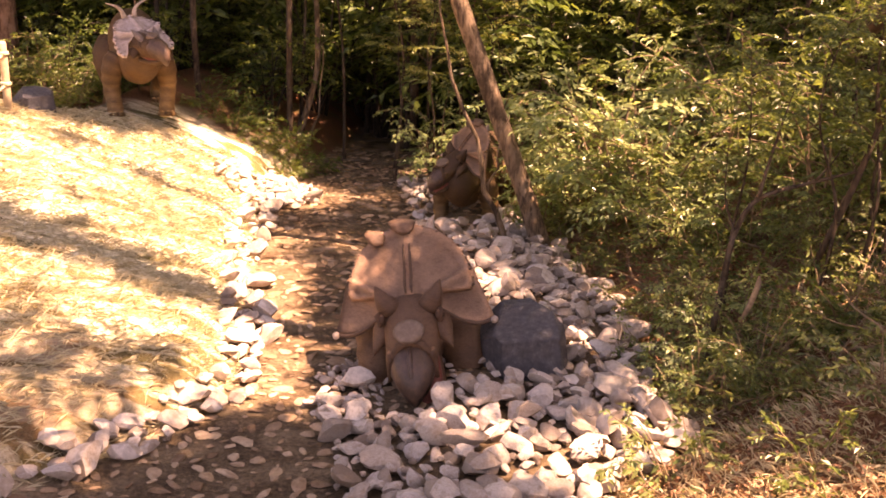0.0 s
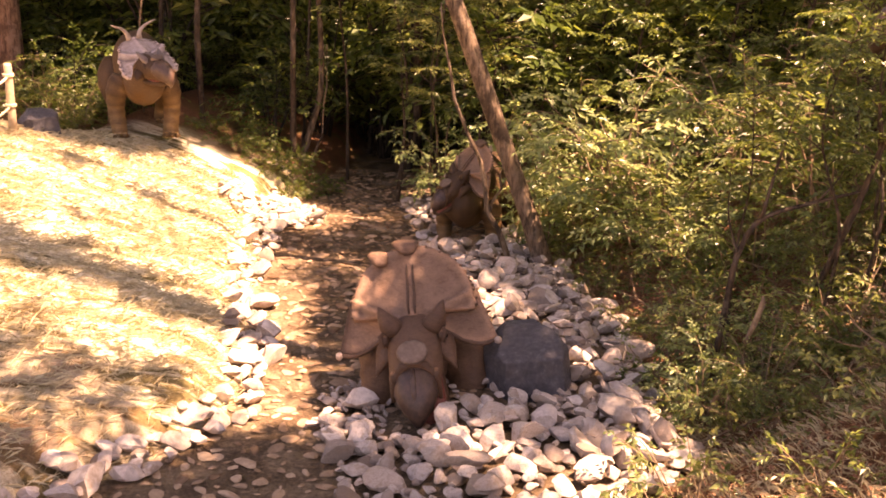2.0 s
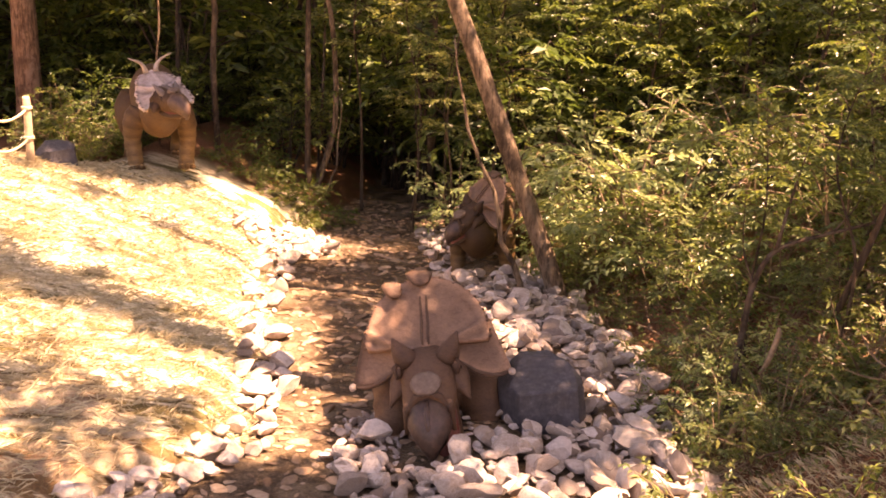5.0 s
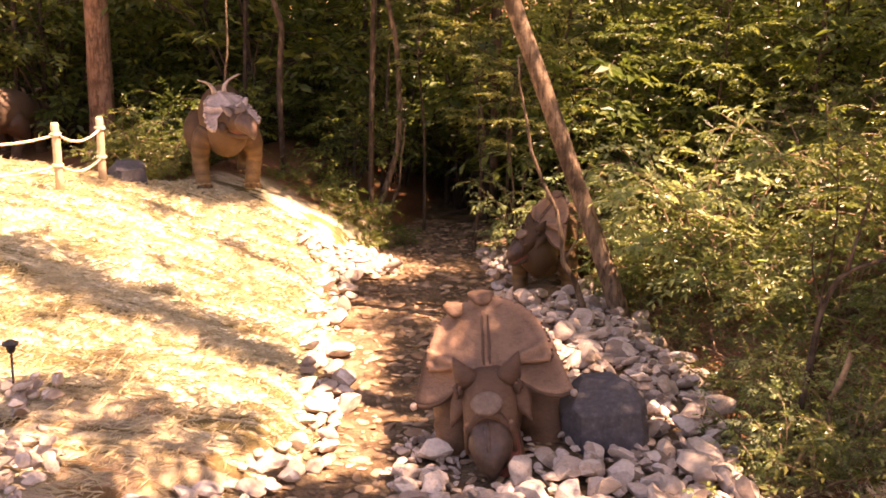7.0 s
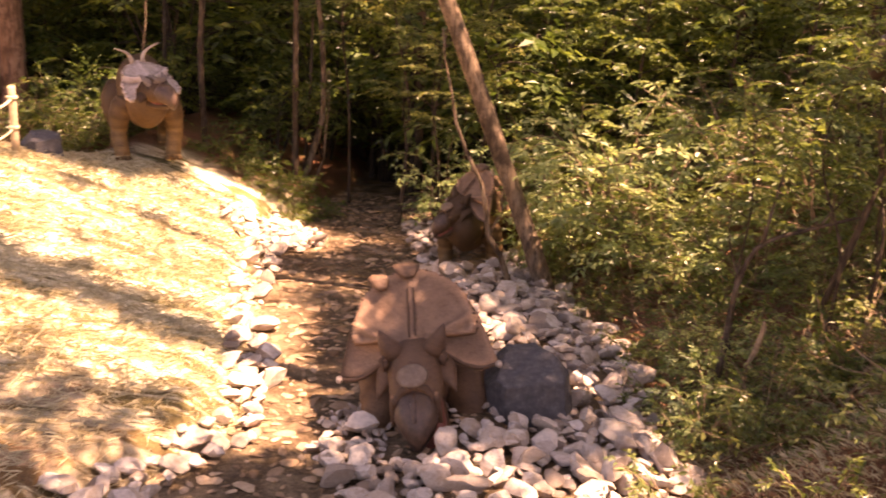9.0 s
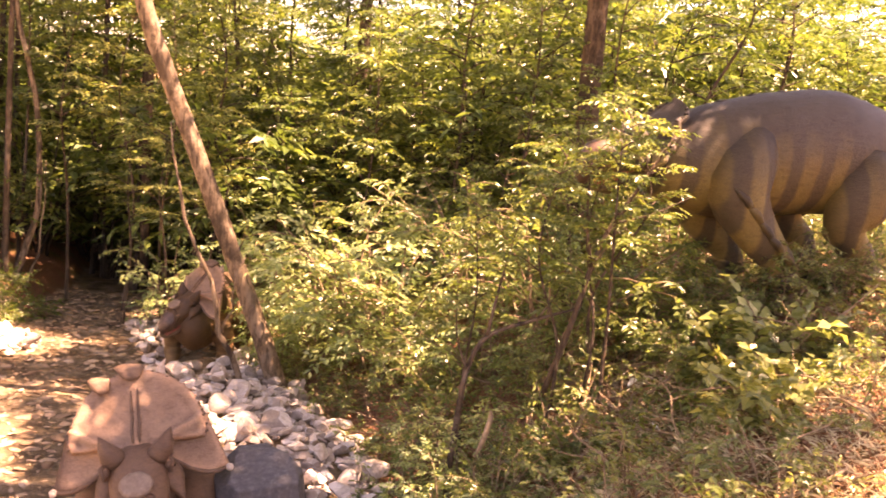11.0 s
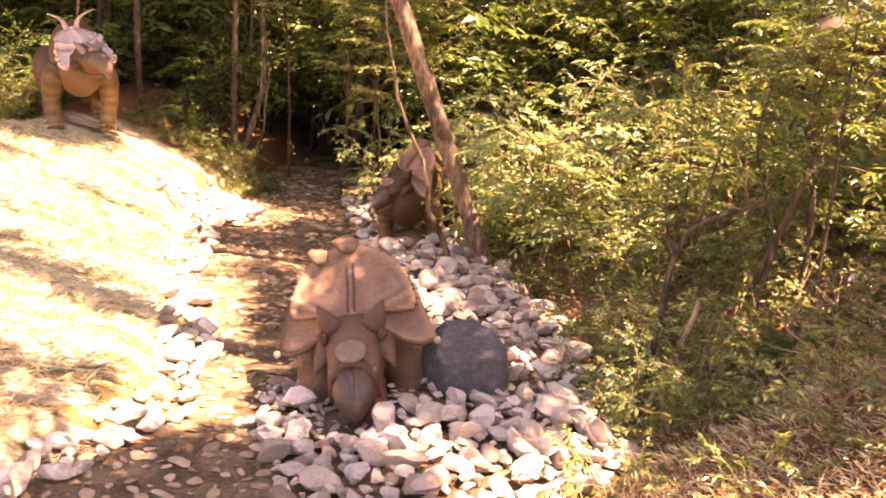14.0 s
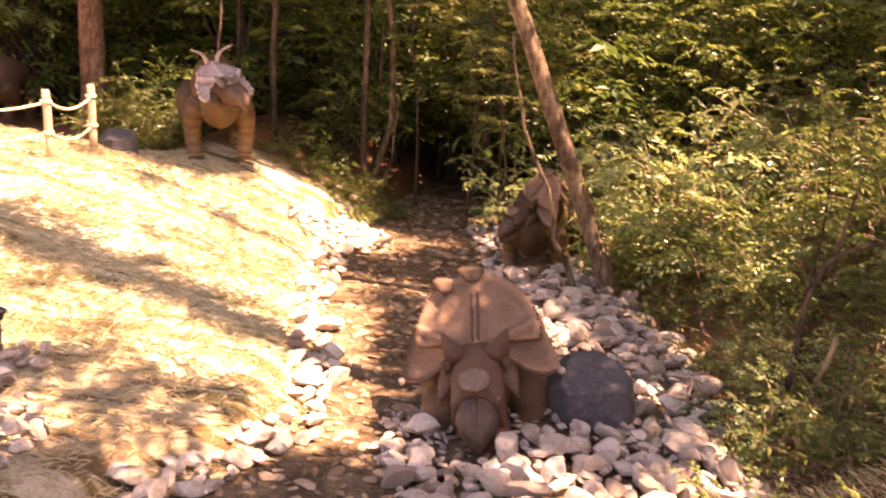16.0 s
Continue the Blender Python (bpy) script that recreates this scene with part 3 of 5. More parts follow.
def dinosaur(name, place, facing, size, head_at, head_turn, materials, label, horns=0.36, mouth=0.10, crouch=0.0, stride=0.0, head_size=1.0, reach=0.0, low=1.0, stout=1.0, slim=1.0, bent=False, splay=0.0, boss=None):
    """A horned dinosaur statue: x ahead, standing on z = 0 before it is placed. head_turn: yaw, pitch down, roll."""
    s = Shape()
    spine = bezier([(-3.1, 0, 0.62), (-2.5, 0, 0.78), (-1.9, 0, 0.98), (-1.2, 0, 1.20), (-0.5, 0, 1.28), (0.2, 0, 1.20), (0.8, 0, 1.10), (1.15, 0, 1.10), head_at], 40)
    spine = [Vector((p.x, p.y, p.z * (low + (1 - low) * smooth((p.x - 0.9) / 0.4)))) for p in spine]
    sizes = [(0.03, 0.03), (0.12, 0.14), (0.24, 0.29), (0.46, 0.50), (0.60, 0.62), (0.61, 0.60), (0.52, 0.54), (0.38, 0.42), (0.29, 0.33)]
    radii = []
    for i in range(41):
        t = i / 40 * 8
        k = min(int(t), 7)
        u = t - k
        radii.append(tuple((sizes[k][c] * (1 - u) + sizes[k + 1][c] * u) * (1.0 if k > 6 else low if c else slim) for c in (0, 1)))
    s.tube(spine, radii, 28)
    for side in (-1, 1):
        sw = stride * side
        wide = splay if side > 0 else -splay
        if bent:
            # a folded foreleg, its foot drawn back under the chest
            s.tube(bezier([(0.45, side * 0.28, 1.30), (0.66, side * 0.42, 1.02), (0.64, side * 0.47, 0.74), (0.40, side * 0.50, 0.44), (0.10, side * 0.48, 0.16), (0.04, side * 0.48, -0.04)], 12),
                   [0.27, 0.295, 0.305, 0.30, 0.285, 0.26, 0.23, 0.205, 0.175, 0.15, 0.135, 0.135, 0.15], 24)
            for fold in range(5):
                s.tube([(0.86 - 0.13 * fold - 0.05 * k, side * (0.68 + 0.05 * math.sin(k * 0.8)), 0.90 - 0.13 * fold - 0.045 * k) for k in range(6)], [0.01, 0.03, 0.04, 0.04, 0.03, 0.01], 8)
        else:
            leg = bezier([(0.70, side * 0.34, 1.05), (0.74 + reach * 0.7, side * (0.48 + wide), 0.86), (0.70 + reach + sw * 0.5, side * (0.52 + wide), 0.52), (0.80 + reach + sw, side * (0.48 + wide), 0.16), (0.84 + reach + sw, side * (0.48 + wide), -0.04)], 30)
            s.tube(leg, [stout * float(np.interp(i / 3, range(11), (0.24, 0.25, 0.235, 0.205, 0.18, 0.165, 0.155, 0.15, 0.15, 0.165, 0.18))) * (1 + 0.045 * math.sin(i * 1.6)) for i in range(31)], 16)
        s.tube(bezier([(-0.80, side * 0.34, 1.15), (-0.62, side * 0.50, 0.85), (-0.50 - sw * 0.5, side * 0.50, 0.56), (-0.80 - sw, side * 0.46, 0.28), (-0.70 - sw, side * 0.46, -0.04)], 10),
               [0.34, 0.35, 0.33, 0.28, 0.235, 0.20, 0.165, 0.14, 0.14, 0.16, 0.19], 16)
        for toe in (-1, 0, 1):
            s.lump(((0.20 if bent else 0.98 + reach + sw), side * (0.48 + wide) + toe * 0.095, 0.03), (0.09, 0.055, 0.06), 6, 10, 0)
            s.lump((-0.54 - sw, side * 0.46 + toe * 0.10, 0.03), (0.10, 0.06, 0.065), 6, 10, 0)
    for k in range(9):
        x = -1.9 + 0.32 * k
        s.lump((x, 0, float(np.interp(x, [-1.9, -1.2, -0.5, 0.2, 0.8], [1.27, 1.70, 1.90, 1.80, 1.64])) * low - 0.02), (0.12, 0.05, 0.045), 5, 8, 0)
    yaw, down, roll = head_turn
    stand = Matrix.Translation(Vector(place) - Vector((0, 0, crouch))) @ pose(0, 0, 0, 0, 0, facing) @ Matrix.Scale(size, 4)
    if boss:
        # a boss-nosed head, its brow at a place of the world
        s.join(boss_head(mouth * 10).moved(stand.inverted() @ Matrix.Translation(boss) @ pose(0, 0, 0, 0, 0, facing + yaw) @ pose(0, 0, 0, 0, down, 0) @ pose(0, 0, 0, roll, 0, 0) @ Matrix.Scale(head_size, 4)))
    else:
        s.join(head_shape(horns, mouth).moved(Matrix.Translation(head_at) @ pose(0, 0, 0, 0, 0, yaw) @ pose(0, 0, 0, 0, down, 0) @ pose(0, 0, 0, roll, 0, 0) @ Matrix.Scale(head_size, 4)))
    # uneven cast skin
    s.verts = [tuple(Vector(v) + Vector(noise.noise_vector(Vector(v) * 5.0)) * 0.008 + Vector(noise.noise_vector(Vector(v) * 17.0)) * 0.004) for v in s.verts]
    me = s.mesh(name, materials)
    ob = new(name, me)
    ob.matrix_basis = stand
    return tagged(ob, label, "dinosaur statue")


M_HORN = plain_material("horn", (0.30, 0.22, 0.17), (0.52, 0.42, 0.35), 16, 0.55)
M_BEAK = plain_material("beak", (0.042, 0.025, 0.018), (0.115, 0.068, 0.048), 14, 0.42, spec=0.4)
M_MOUTH = plain_material("mouth", (0.13, 0.032, 0.022), (0.25, 0.07, 0.045), 20, 0.4)
M_EYE = plain_material("eye", (0.02, 0.012, 0.008), (0.05, 0.03, 0.01), 30, 0.1, spec=0.6)
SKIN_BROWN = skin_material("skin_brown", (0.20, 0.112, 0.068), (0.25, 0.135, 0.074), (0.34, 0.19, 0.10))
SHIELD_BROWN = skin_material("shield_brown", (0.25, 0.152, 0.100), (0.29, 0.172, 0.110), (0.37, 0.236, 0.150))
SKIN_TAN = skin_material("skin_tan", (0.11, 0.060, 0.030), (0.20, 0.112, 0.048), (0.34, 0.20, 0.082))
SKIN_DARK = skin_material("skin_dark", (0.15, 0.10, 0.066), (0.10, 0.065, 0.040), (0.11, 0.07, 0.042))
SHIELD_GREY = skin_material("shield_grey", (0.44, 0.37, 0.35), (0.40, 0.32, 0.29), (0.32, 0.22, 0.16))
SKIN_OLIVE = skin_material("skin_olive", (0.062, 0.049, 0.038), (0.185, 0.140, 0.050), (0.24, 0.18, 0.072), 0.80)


# ---- stones ----
def stone_mesh(seed, name="stone", flat=0.80):
    """A broken stone about 1 across: a lump cut by chance planes, its edges worn round."""
    rng = random.Random(seed)
    bm = bmesh.new()
    bmesh.ops.create_icosphere(bm, subdivisions=2, radius=0.50)
    cuts = [(Vector((rng.gauss(0, 1), rng.gauss(0, 1), rng.gauss(0, 1))).normalized(), rng.uniform(0.22, 0.37)) for _ in range(11)]
    for v in bm.verts:
        for way, far in cuts:
            over = v.co.dot(way) - far
            if over > 0:
                v.co -= way * over
        v.co += Vector(noise.noise_vector(v.co * 3.0 + Vector((seed, 0, 0)))) * 0.035
        v.co = Vector((v.co.x * 1.22, v.co.y * 1.0, v.co.z * flat))
    me = bpy.data.meshes.new(name)
    bm.to_mesh(me)
    bm.free()
    me.polygons.foreach_set("use_smooth", [True] * len(me.polygons))
    me.set_sharp_from_angle(angle=radians(27))
    return me


def spread(rng, inside, box, gap, tries):
    """Places kept apart by gap(x, y), thrown at random inside the box."""
    cells, kept = {}, []
    for _ in range(tries):
        x, y = rng.uniform(box[0], box[1]), rng.uniform(box[2], box[3])
        if not inside(x, y):
            continue
        g = gap(x, y) * rng.uniform(0.7, 1.3)
        cx, cy = int(x // 0.4), int(y // 0.4)
        if any((x - a) ** 2 + (y - b) ** 2 < (0.5 * (g + h)) ** 2 for i in (-1, 0, 1) for k in (-1, 0, 1) for a, b, h in cells.get((cx + i, cy + k), ())):
            continue
        cells.setdefault((cx, cy), []).append((x, y, g))
        kept.append((x, y, g))
    return kept


# ---- leaves ----
def leaves_mesh(name, rng, places, leaf, per_twig, material, droop=0.25, width=0.42, twig=0.42):
    """Twigs of small folded leaves at places, each (centre, outward way). One island a leaf."""
    n = len(places)
    c = np.array([p for p, _ in places], float)
    w = np.array([d for _, d in places], float)
    w /= np.linalg.norm(w, axis=1, keepdims=True) + 1e-9
    up = np.array([0.0, 0.0, 1.0]) + rng.normal(0, 0.22, (n, 3))
    side = np.cross(w, up)
    side /= np.linalg.norm(side, axis=1, keepdims=True) + 1e-9
    up = np.cross(side, w)
    verts, k = [], per_twig
    t = (np.arange(k) + 0.5) / k
    hand = np.where(np.arange(k) % 2, 1.0, -1.0)
    length = leaf * rng.uniform(0.65, 1.25, (n, k, 1))
    reach = twig * rng.uniform(0.7, 1.3, (n, 1, 1))
    base = c[:, None] + w[:, None] * reach * (t[None, :, None] - 0.4) - np.array([0, 0, 1.0]) * (droop * reach * (t ** 2)[None, :, None])
    way = w[:, None] * 0.55 + side[:, None] * hand[None, :, None] * 0.85 + up[:, None] * 0.12 + rng.normal(0, 0.28, (n, k, 3)) - np.array([0, 0, droop * 0.7])
    way /= np.linalg.norm(way, axis=2, keepdims=True)
    flat = up[:, None] + rng.normal(0, 0.24, (n, k, 3))
    across = np.cross(way, flat)
    across /= np.linalg.norm(across, axis=2, keepdims=True) + 1e-9
    normal = np.cross(across, way)
    tip = base + way * length - np.array([0, 0, 1.0]) * length * 0.12
    mid = base + way * length * 0.45
    half = across * length * width * 0.5
    lift = normal * length * 0.07
    quad = np.stack([base, mid + half + lift, tip, mid - half + lift], 2).reshape(-1, 3)
    m = n * k
    idx = np.arange(m)[:, None] * 4
    faces = np.concatenate([idx + [0, 1, 2], idx + [0, 2, 3]], 1).reshape(-1, 3)
    return mesh_of(name, quad.tolist(), faces.tolist(), material, False)


def lobes_places(rng, lobes, count, shell=0.55):
    """Places on and in egg-shaped lobes (centre, radii), with their outward ways."""
    volume = np.array([r[0] * r[1] + r[1] * r[2] for _, r in lobes])
    pick = rng.choice(len(lobes), count, p=volume / volume.sum())
    d = rng.normal(0, 1, (count, 3))
    d /= np.linalg.norm(d, axis=1, keepdims=True)
    depth = shell + (1 - shell) * rng.uniform(0, 1, count) ** 0.6
    out = []
    for i in range(count):
        centre, radii = lobes[pick[i]]
        p = np.array(centre) + d[i] * np.array(radii) * depth[i] * rng.uniform(0.85, 1.15)
        way = d[i] * np.array([1, 1, 0.35]) + rng.normal(0, 0.25, 3) + np.array([0, 0, 0.12])
        out.append((p, way))
    return out


def frond_twigs(rng, lines, gap, reach):
    """Twigs set left and right along each branch line: foot, way, the frond's up and length, as arrays."""
    feet, ways, ups, lengths = [], [], [], []
    for line in lines:
        pts = np.array([tuple(p) for p in line])
        steps = np.linalg.norm(np.diff(pts, axis=0), axis=1)
        run = np.concatenate([[0], np.cumsum(steps)])
        total = run[-1]
        roll = rng.normal(0, 0.35)
        at, hand = total * 0.22, 1.0 if rng.random() < 0.5 else -1.0
        while at < total:
            k = min(int(np.searchsorted(run, at)), len(pts) - 1)
            u = (at - run[k - 1]) / max(steps[k - 1], 1e-6)
            foot = pts[k - 1] * (1 - u) + pts[k] * u
            ahead = (pts[k] - pts[k - 1]) / max(steps[k - 1], 1e-6)
            side = np.cross(ahead, (0, 0, 1.0)) + rng.normal(0, 0.12, 3)
            side /= np.linalg.norm(side) + 1e-9
            up = np.cross(side, ahead) + side * roll
            way = ahead * 0.62 + side * hand * 0.85 + up * rng.normal(0.05, 0.16)
            feet.append(foot)
            ways.append(way / np.linalg.norm(way))
            ups.append(up / np.linalg.norm(up))
            lengths.append(reach * (1.05 - 0.6 * at / total) * rng.uniform(0.7, 1.25))
            at += gap * rng.uniform(0.7, 1.3)
            hand = -hand
        feet.append(pts[-1])
        end = pts[-1] - pts[-2]
        ways.append(end / (np.linalg.norm(end) + 1e-9))
        ups.append((0, 0, 1.0))
        lengths.append(reach * rng.uniform(0.5, 0.9))
    return np.array(feet), np.array(ways), np.array(ups), np.array(lengths)


def spray_mesh(name, rng, twigs, leaf, per_twig, material, width=0.42, droop=0.18):
    """Flat sprays of pointed leaves along twigs. One island a leaf."""
    feet, ways, ups, lengths = twigs
    n, k = len(feet), per_twig
    t = (np.arange(k) + 0.6) / k
    hand = np.where(np.arange(k) % 2, 1.0, -1.0)
    side = np.cross(ways, ups)
    side /= np.linalg.norm(side, axis=1, keepdims=True) + 1e-9
    sag = np.array([0, 0, 1.0])
    base = feet[:, None] + ways[:, None] * (lengths[:, None] * t[None])[..., None] - sag * (droop * lengths[:, None] * t[None] ** 2)[..., None]
    size = leaf * rng.uniform(0.7, 1.25, (n, k, 1)) * (1.1 - 0.35 * t)[None, :, None]
    way = ways[:, None] * 0.6 + side[:, None] * hand[None, :, None] * (1 - 0.75 * (t > 0.93))[None, :, None] * 0.8 + rng.normal(0, 0.16, (n, k, 3)) - sag * droop
    way /= np.linalg.norm(way, axis=2, keepdims=True)
    across = np.cross(way, ups[:, None] + rng.normal(0, 0.25, (n, k, 3)))
    across /= np.linalg.norm(across, axis=2, keepdims=True) + 1e-9
    normal = np.cross(across, way)
    mid = base + way * size * 0.42
    half = across * size * width * 0.5
    lift = normal * size * 0.08
    quad = np.stack([base, mid + half + lift, base + way * size - sag * size * 0.10, mid - half + lift], 2).reshape(-1, 3)
    idx = np.arange(n * k)[:, None] * 4
    faces = np.concatenate([idx + [0, 1, 2], idx + [0, 2, 3]], 1).reshape(-1, 3)
    return mesh_of(name, quad.tolist(), faces.tolist(), material, False)


def arching(rng, foot, tip, rise, n=7):
    """A branch line that climbs from foot and bows over to tip."""
    foot, tip = Vector(foot), Vector(tip)
    mid = foot.lerp(tip, 0.5) + Vector((rng.normal(0, 0.05), rng.normal(0, 0.05), rise))
    return bezier([foot, mid, tip], n)


def shrub(name, seed, height, spread_, stems_n, gap, leaf, material, label, per_twig=7, arms=4, reach=0.24, width=0.42, wood=M_TWIG):
    """A many-stemmed shrub of arching branches with flat leafy sprays: an Empty at its foot with branchwork and crown."""
    rng = np.random.default_rng(seed)
    root = new(name)
    s = Shape()
    lines = []
    for k in range(stems_n):
        a = 2 * math.pi * k / stems_n + rng.uniform(-0.5, 0.5)
        r = spread_ * rng.uniform(0.25, 1.0)
        z = height * rng.uniform(0.35, 1.0) * (1.05 - 0.3 * r / spread_)
        foot = (rng.uniform(-0.12, 0.12), rng.uniform(-0.12, 0.12), -0.1)
        tip = (math.cos(a) * r, math.sin(a) * r, z)
        stem = arching(rng, foot, tip, z * 0.22, 9)
        s.tube(stem, [0.006 * height * (1 - i / 10.5) + 0.003 for i in range(10)], 5)
        lines.append(stem[4:])
        for j in range(arms):
            b = stem[2 + (j * 7) // arms + int(rng.integers(0, 2))]
            out = a + rng.choice((-1, 1)) * rng.uniform(0.4, 1.5)
            far = spread_ * rng.uniform(0.3, 0.62)
            e = b + Vector((math.cos(out) * far, math.sin(out) * far, rng.uniform(-0.12, 0.22) * height * 0.4))
            arm = arching(rng, b, e, 0.10 * far, 6)
            s.tube(arm, [0.0032 * height * (1 - i / 7) + 0.0015 for i in range(7)], 4)
            lines.append(arm)
    part("branchwork", s.mesh("branchwork", wood), root)
    part("crown", spray_mesh("crown", rng, frond_twigs(rng, lines, gap, reach), leaf, per_twig, material, width), root)
    return tagged(root, label, "shrub")


def tall_tree(name, path, radii, lobes, twigs, leaf, bark, material, label, seed, limb=None):
    """A tall trunk along path, with limbs out to leafy lobes (centre, radius)."""
    rng = np.random.default_rng(seed)
    root = tagged(new(name), label, "tree")
    s = Shape()
    line = bezier(path, 24)
    s.tube(line, [float(np.interp(i / 24, np.linspace(0, 1, len(radii)), radii)) for i in range(25)], 12, 0, 0.05, seed)
    eggs = []
    for centre, r in lobes:
        c = Vector(centre)
        eggs.append((tuple(c), (r, r, r * 0.6)))
        b = min(line, key=lambda p: (p - c).length + (p.z > c.z - 0.5) * 9)
        s.tube(bezier([b, b * 0.5 + c * 0.5 + Vector((0, 0, -0.15)), c], 6), [(limb or radii[-1] * 0.7) * (1 - j / 7) + 0.006 for j in range(7)], 6)
    part("trunk", s.mesh("trunk", bark), root)
    if lobes:
        part("crown", leaves_mesh("crown", rng, lobes_places(rng, eggs, twigs, 0.2), leaf, 9, material, twig=leaf * 3.4), root)
    return root


def young_tree(name, seed, height, low, spread_, limbs_n, gap, leaf, trunk, material, bark, label, category="tree", bend=0.4, per_twig=7, arms=4, reach=0.34, width=0.42):
    """A straight or bent trunk with limbs from height low upwards, each bearing flat leafy sprays."""
    rng = np.random.default_rng(seed)
    root = new(name)
    s = Shape()
    line = bezier([(0, 0, -0.3), (rng.uniform(-bend, bend) * 0.4, rng.uniform(-bend, bend) * 0.4, height * 0.33), (rng.uniform(-bend, bend), rng.uniform(-bend, bend), height * 0.66), (rng.uniform(-bend, bend), rng.uniform(-bend, bend), height)], 20)
    s.tube(line, [trunk * (1.25 if i == 0 else 1 - 0.88 * i / 20) for i in range(21)], 10, 0, 0.05, seed)
    lines = [line[15:]]
    for k in range(limbs_n):
        z = low + (height - low) * (k + rng.uniform(0.1, 0.9)) / limbs_n
        a = k * 2.4 + rng.uniform(-0.5, 0.5)
        r = spread_ * rng.uniform(0.55, 1.1) * (1.15 - 0.65 * z / height)
        b = line[min(int((z + 0.3) / (height + 0.3) * 20), 19)]
        limb = arching(rng, b, b + Vector((math.cos(a) * r, math.sin(a) * r, rng.uniform(-0.05, 0.5) * r)), 0.12 * r, 8)
        s.tube(limb, [trunk * 0.3 * (1 - j / 9) + 0.003 for j in range(9)], 5)
        lines.append(limb[3:])
        for j in range(arms):
            c = limb[2 + (j * 6) // arms]
            out = a + (1 if j % 2 else -1) * rng.uniform(0.5, 1.2)
            far = r * rng.uniform(0.35, 0.6)
            arm = arching(rng, c, c + Vector((math.cos(out) * far, math.sin(out) * far, rng.uniform(-0.15, 0.2) * far)), 0.06 * far, 5)
            lines.append(arm)
    part("trunk", s.mesh("trunk", bark), root)
    part("crown", spray_mesh("crown", rng, frond_twigs(rng, lines, gap, reach), leaf, per_twig, material, width), root)
    return tagged(root, label, category)


def scatter(proto, places, group):
    """The first thing moves to the first place; copies stand at the others. Each place: x, y, turn, scale, sink."""
    tagged(proto, group=group)
    for i, (x, y, turn, scale, sink) in enumerate(places):
        m = Matrix.Translation(on(x, y, sink)) @ pose(0, 0, 0, 0, 0, turn) @ Matrix.Scale(scale, 4)
        if i:
            copy_thing(proto, m)
        else:
            first = m
    proto.matrix_basis = first


# ---- the statues in place ----
M_BOSS = plain_material("boss", (0.12, 0.078, 0.055), (0.235, 0.165, 0.122), 16, 0.6)
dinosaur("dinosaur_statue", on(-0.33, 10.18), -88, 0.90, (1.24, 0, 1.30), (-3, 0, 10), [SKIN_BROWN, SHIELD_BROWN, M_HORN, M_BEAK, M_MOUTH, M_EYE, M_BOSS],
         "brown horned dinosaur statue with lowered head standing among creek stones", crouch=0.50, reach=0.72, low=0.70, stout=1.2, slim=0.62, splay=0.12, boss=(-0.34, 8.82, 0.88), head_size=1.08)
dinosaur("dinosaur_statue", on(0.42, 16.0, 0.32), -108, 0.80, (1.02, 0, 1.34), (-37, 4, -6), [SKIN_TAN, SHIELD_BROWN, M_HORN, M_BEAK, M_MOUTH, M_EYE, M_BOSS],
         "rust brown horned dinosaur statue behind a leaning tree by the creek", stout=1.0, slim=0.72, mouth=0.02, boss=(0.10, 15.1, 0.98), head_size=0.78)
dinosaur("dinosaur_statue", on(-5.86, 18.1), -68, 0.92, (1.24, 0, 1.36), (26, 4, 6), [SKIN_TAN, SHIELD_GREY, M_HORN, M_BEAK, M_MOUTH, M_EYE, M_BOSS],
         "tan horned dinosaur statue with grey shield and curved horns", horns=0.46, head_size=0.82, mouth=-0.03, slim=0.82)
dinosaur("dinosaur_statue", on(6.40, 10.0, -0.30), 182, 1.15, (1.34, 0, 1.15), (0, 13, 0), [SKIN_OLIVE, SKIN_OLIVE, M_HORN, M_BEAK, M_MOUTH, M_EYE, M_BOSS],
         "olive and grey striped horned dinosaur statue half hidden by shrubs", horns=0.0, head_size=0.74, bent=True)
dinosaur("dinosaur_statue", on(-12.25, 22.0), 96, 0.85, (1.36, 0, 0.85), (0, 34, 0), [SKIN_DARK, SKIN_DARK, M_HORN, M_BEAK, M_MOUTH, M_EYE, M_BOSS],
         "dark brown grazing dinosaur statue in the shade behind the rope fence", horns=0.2)


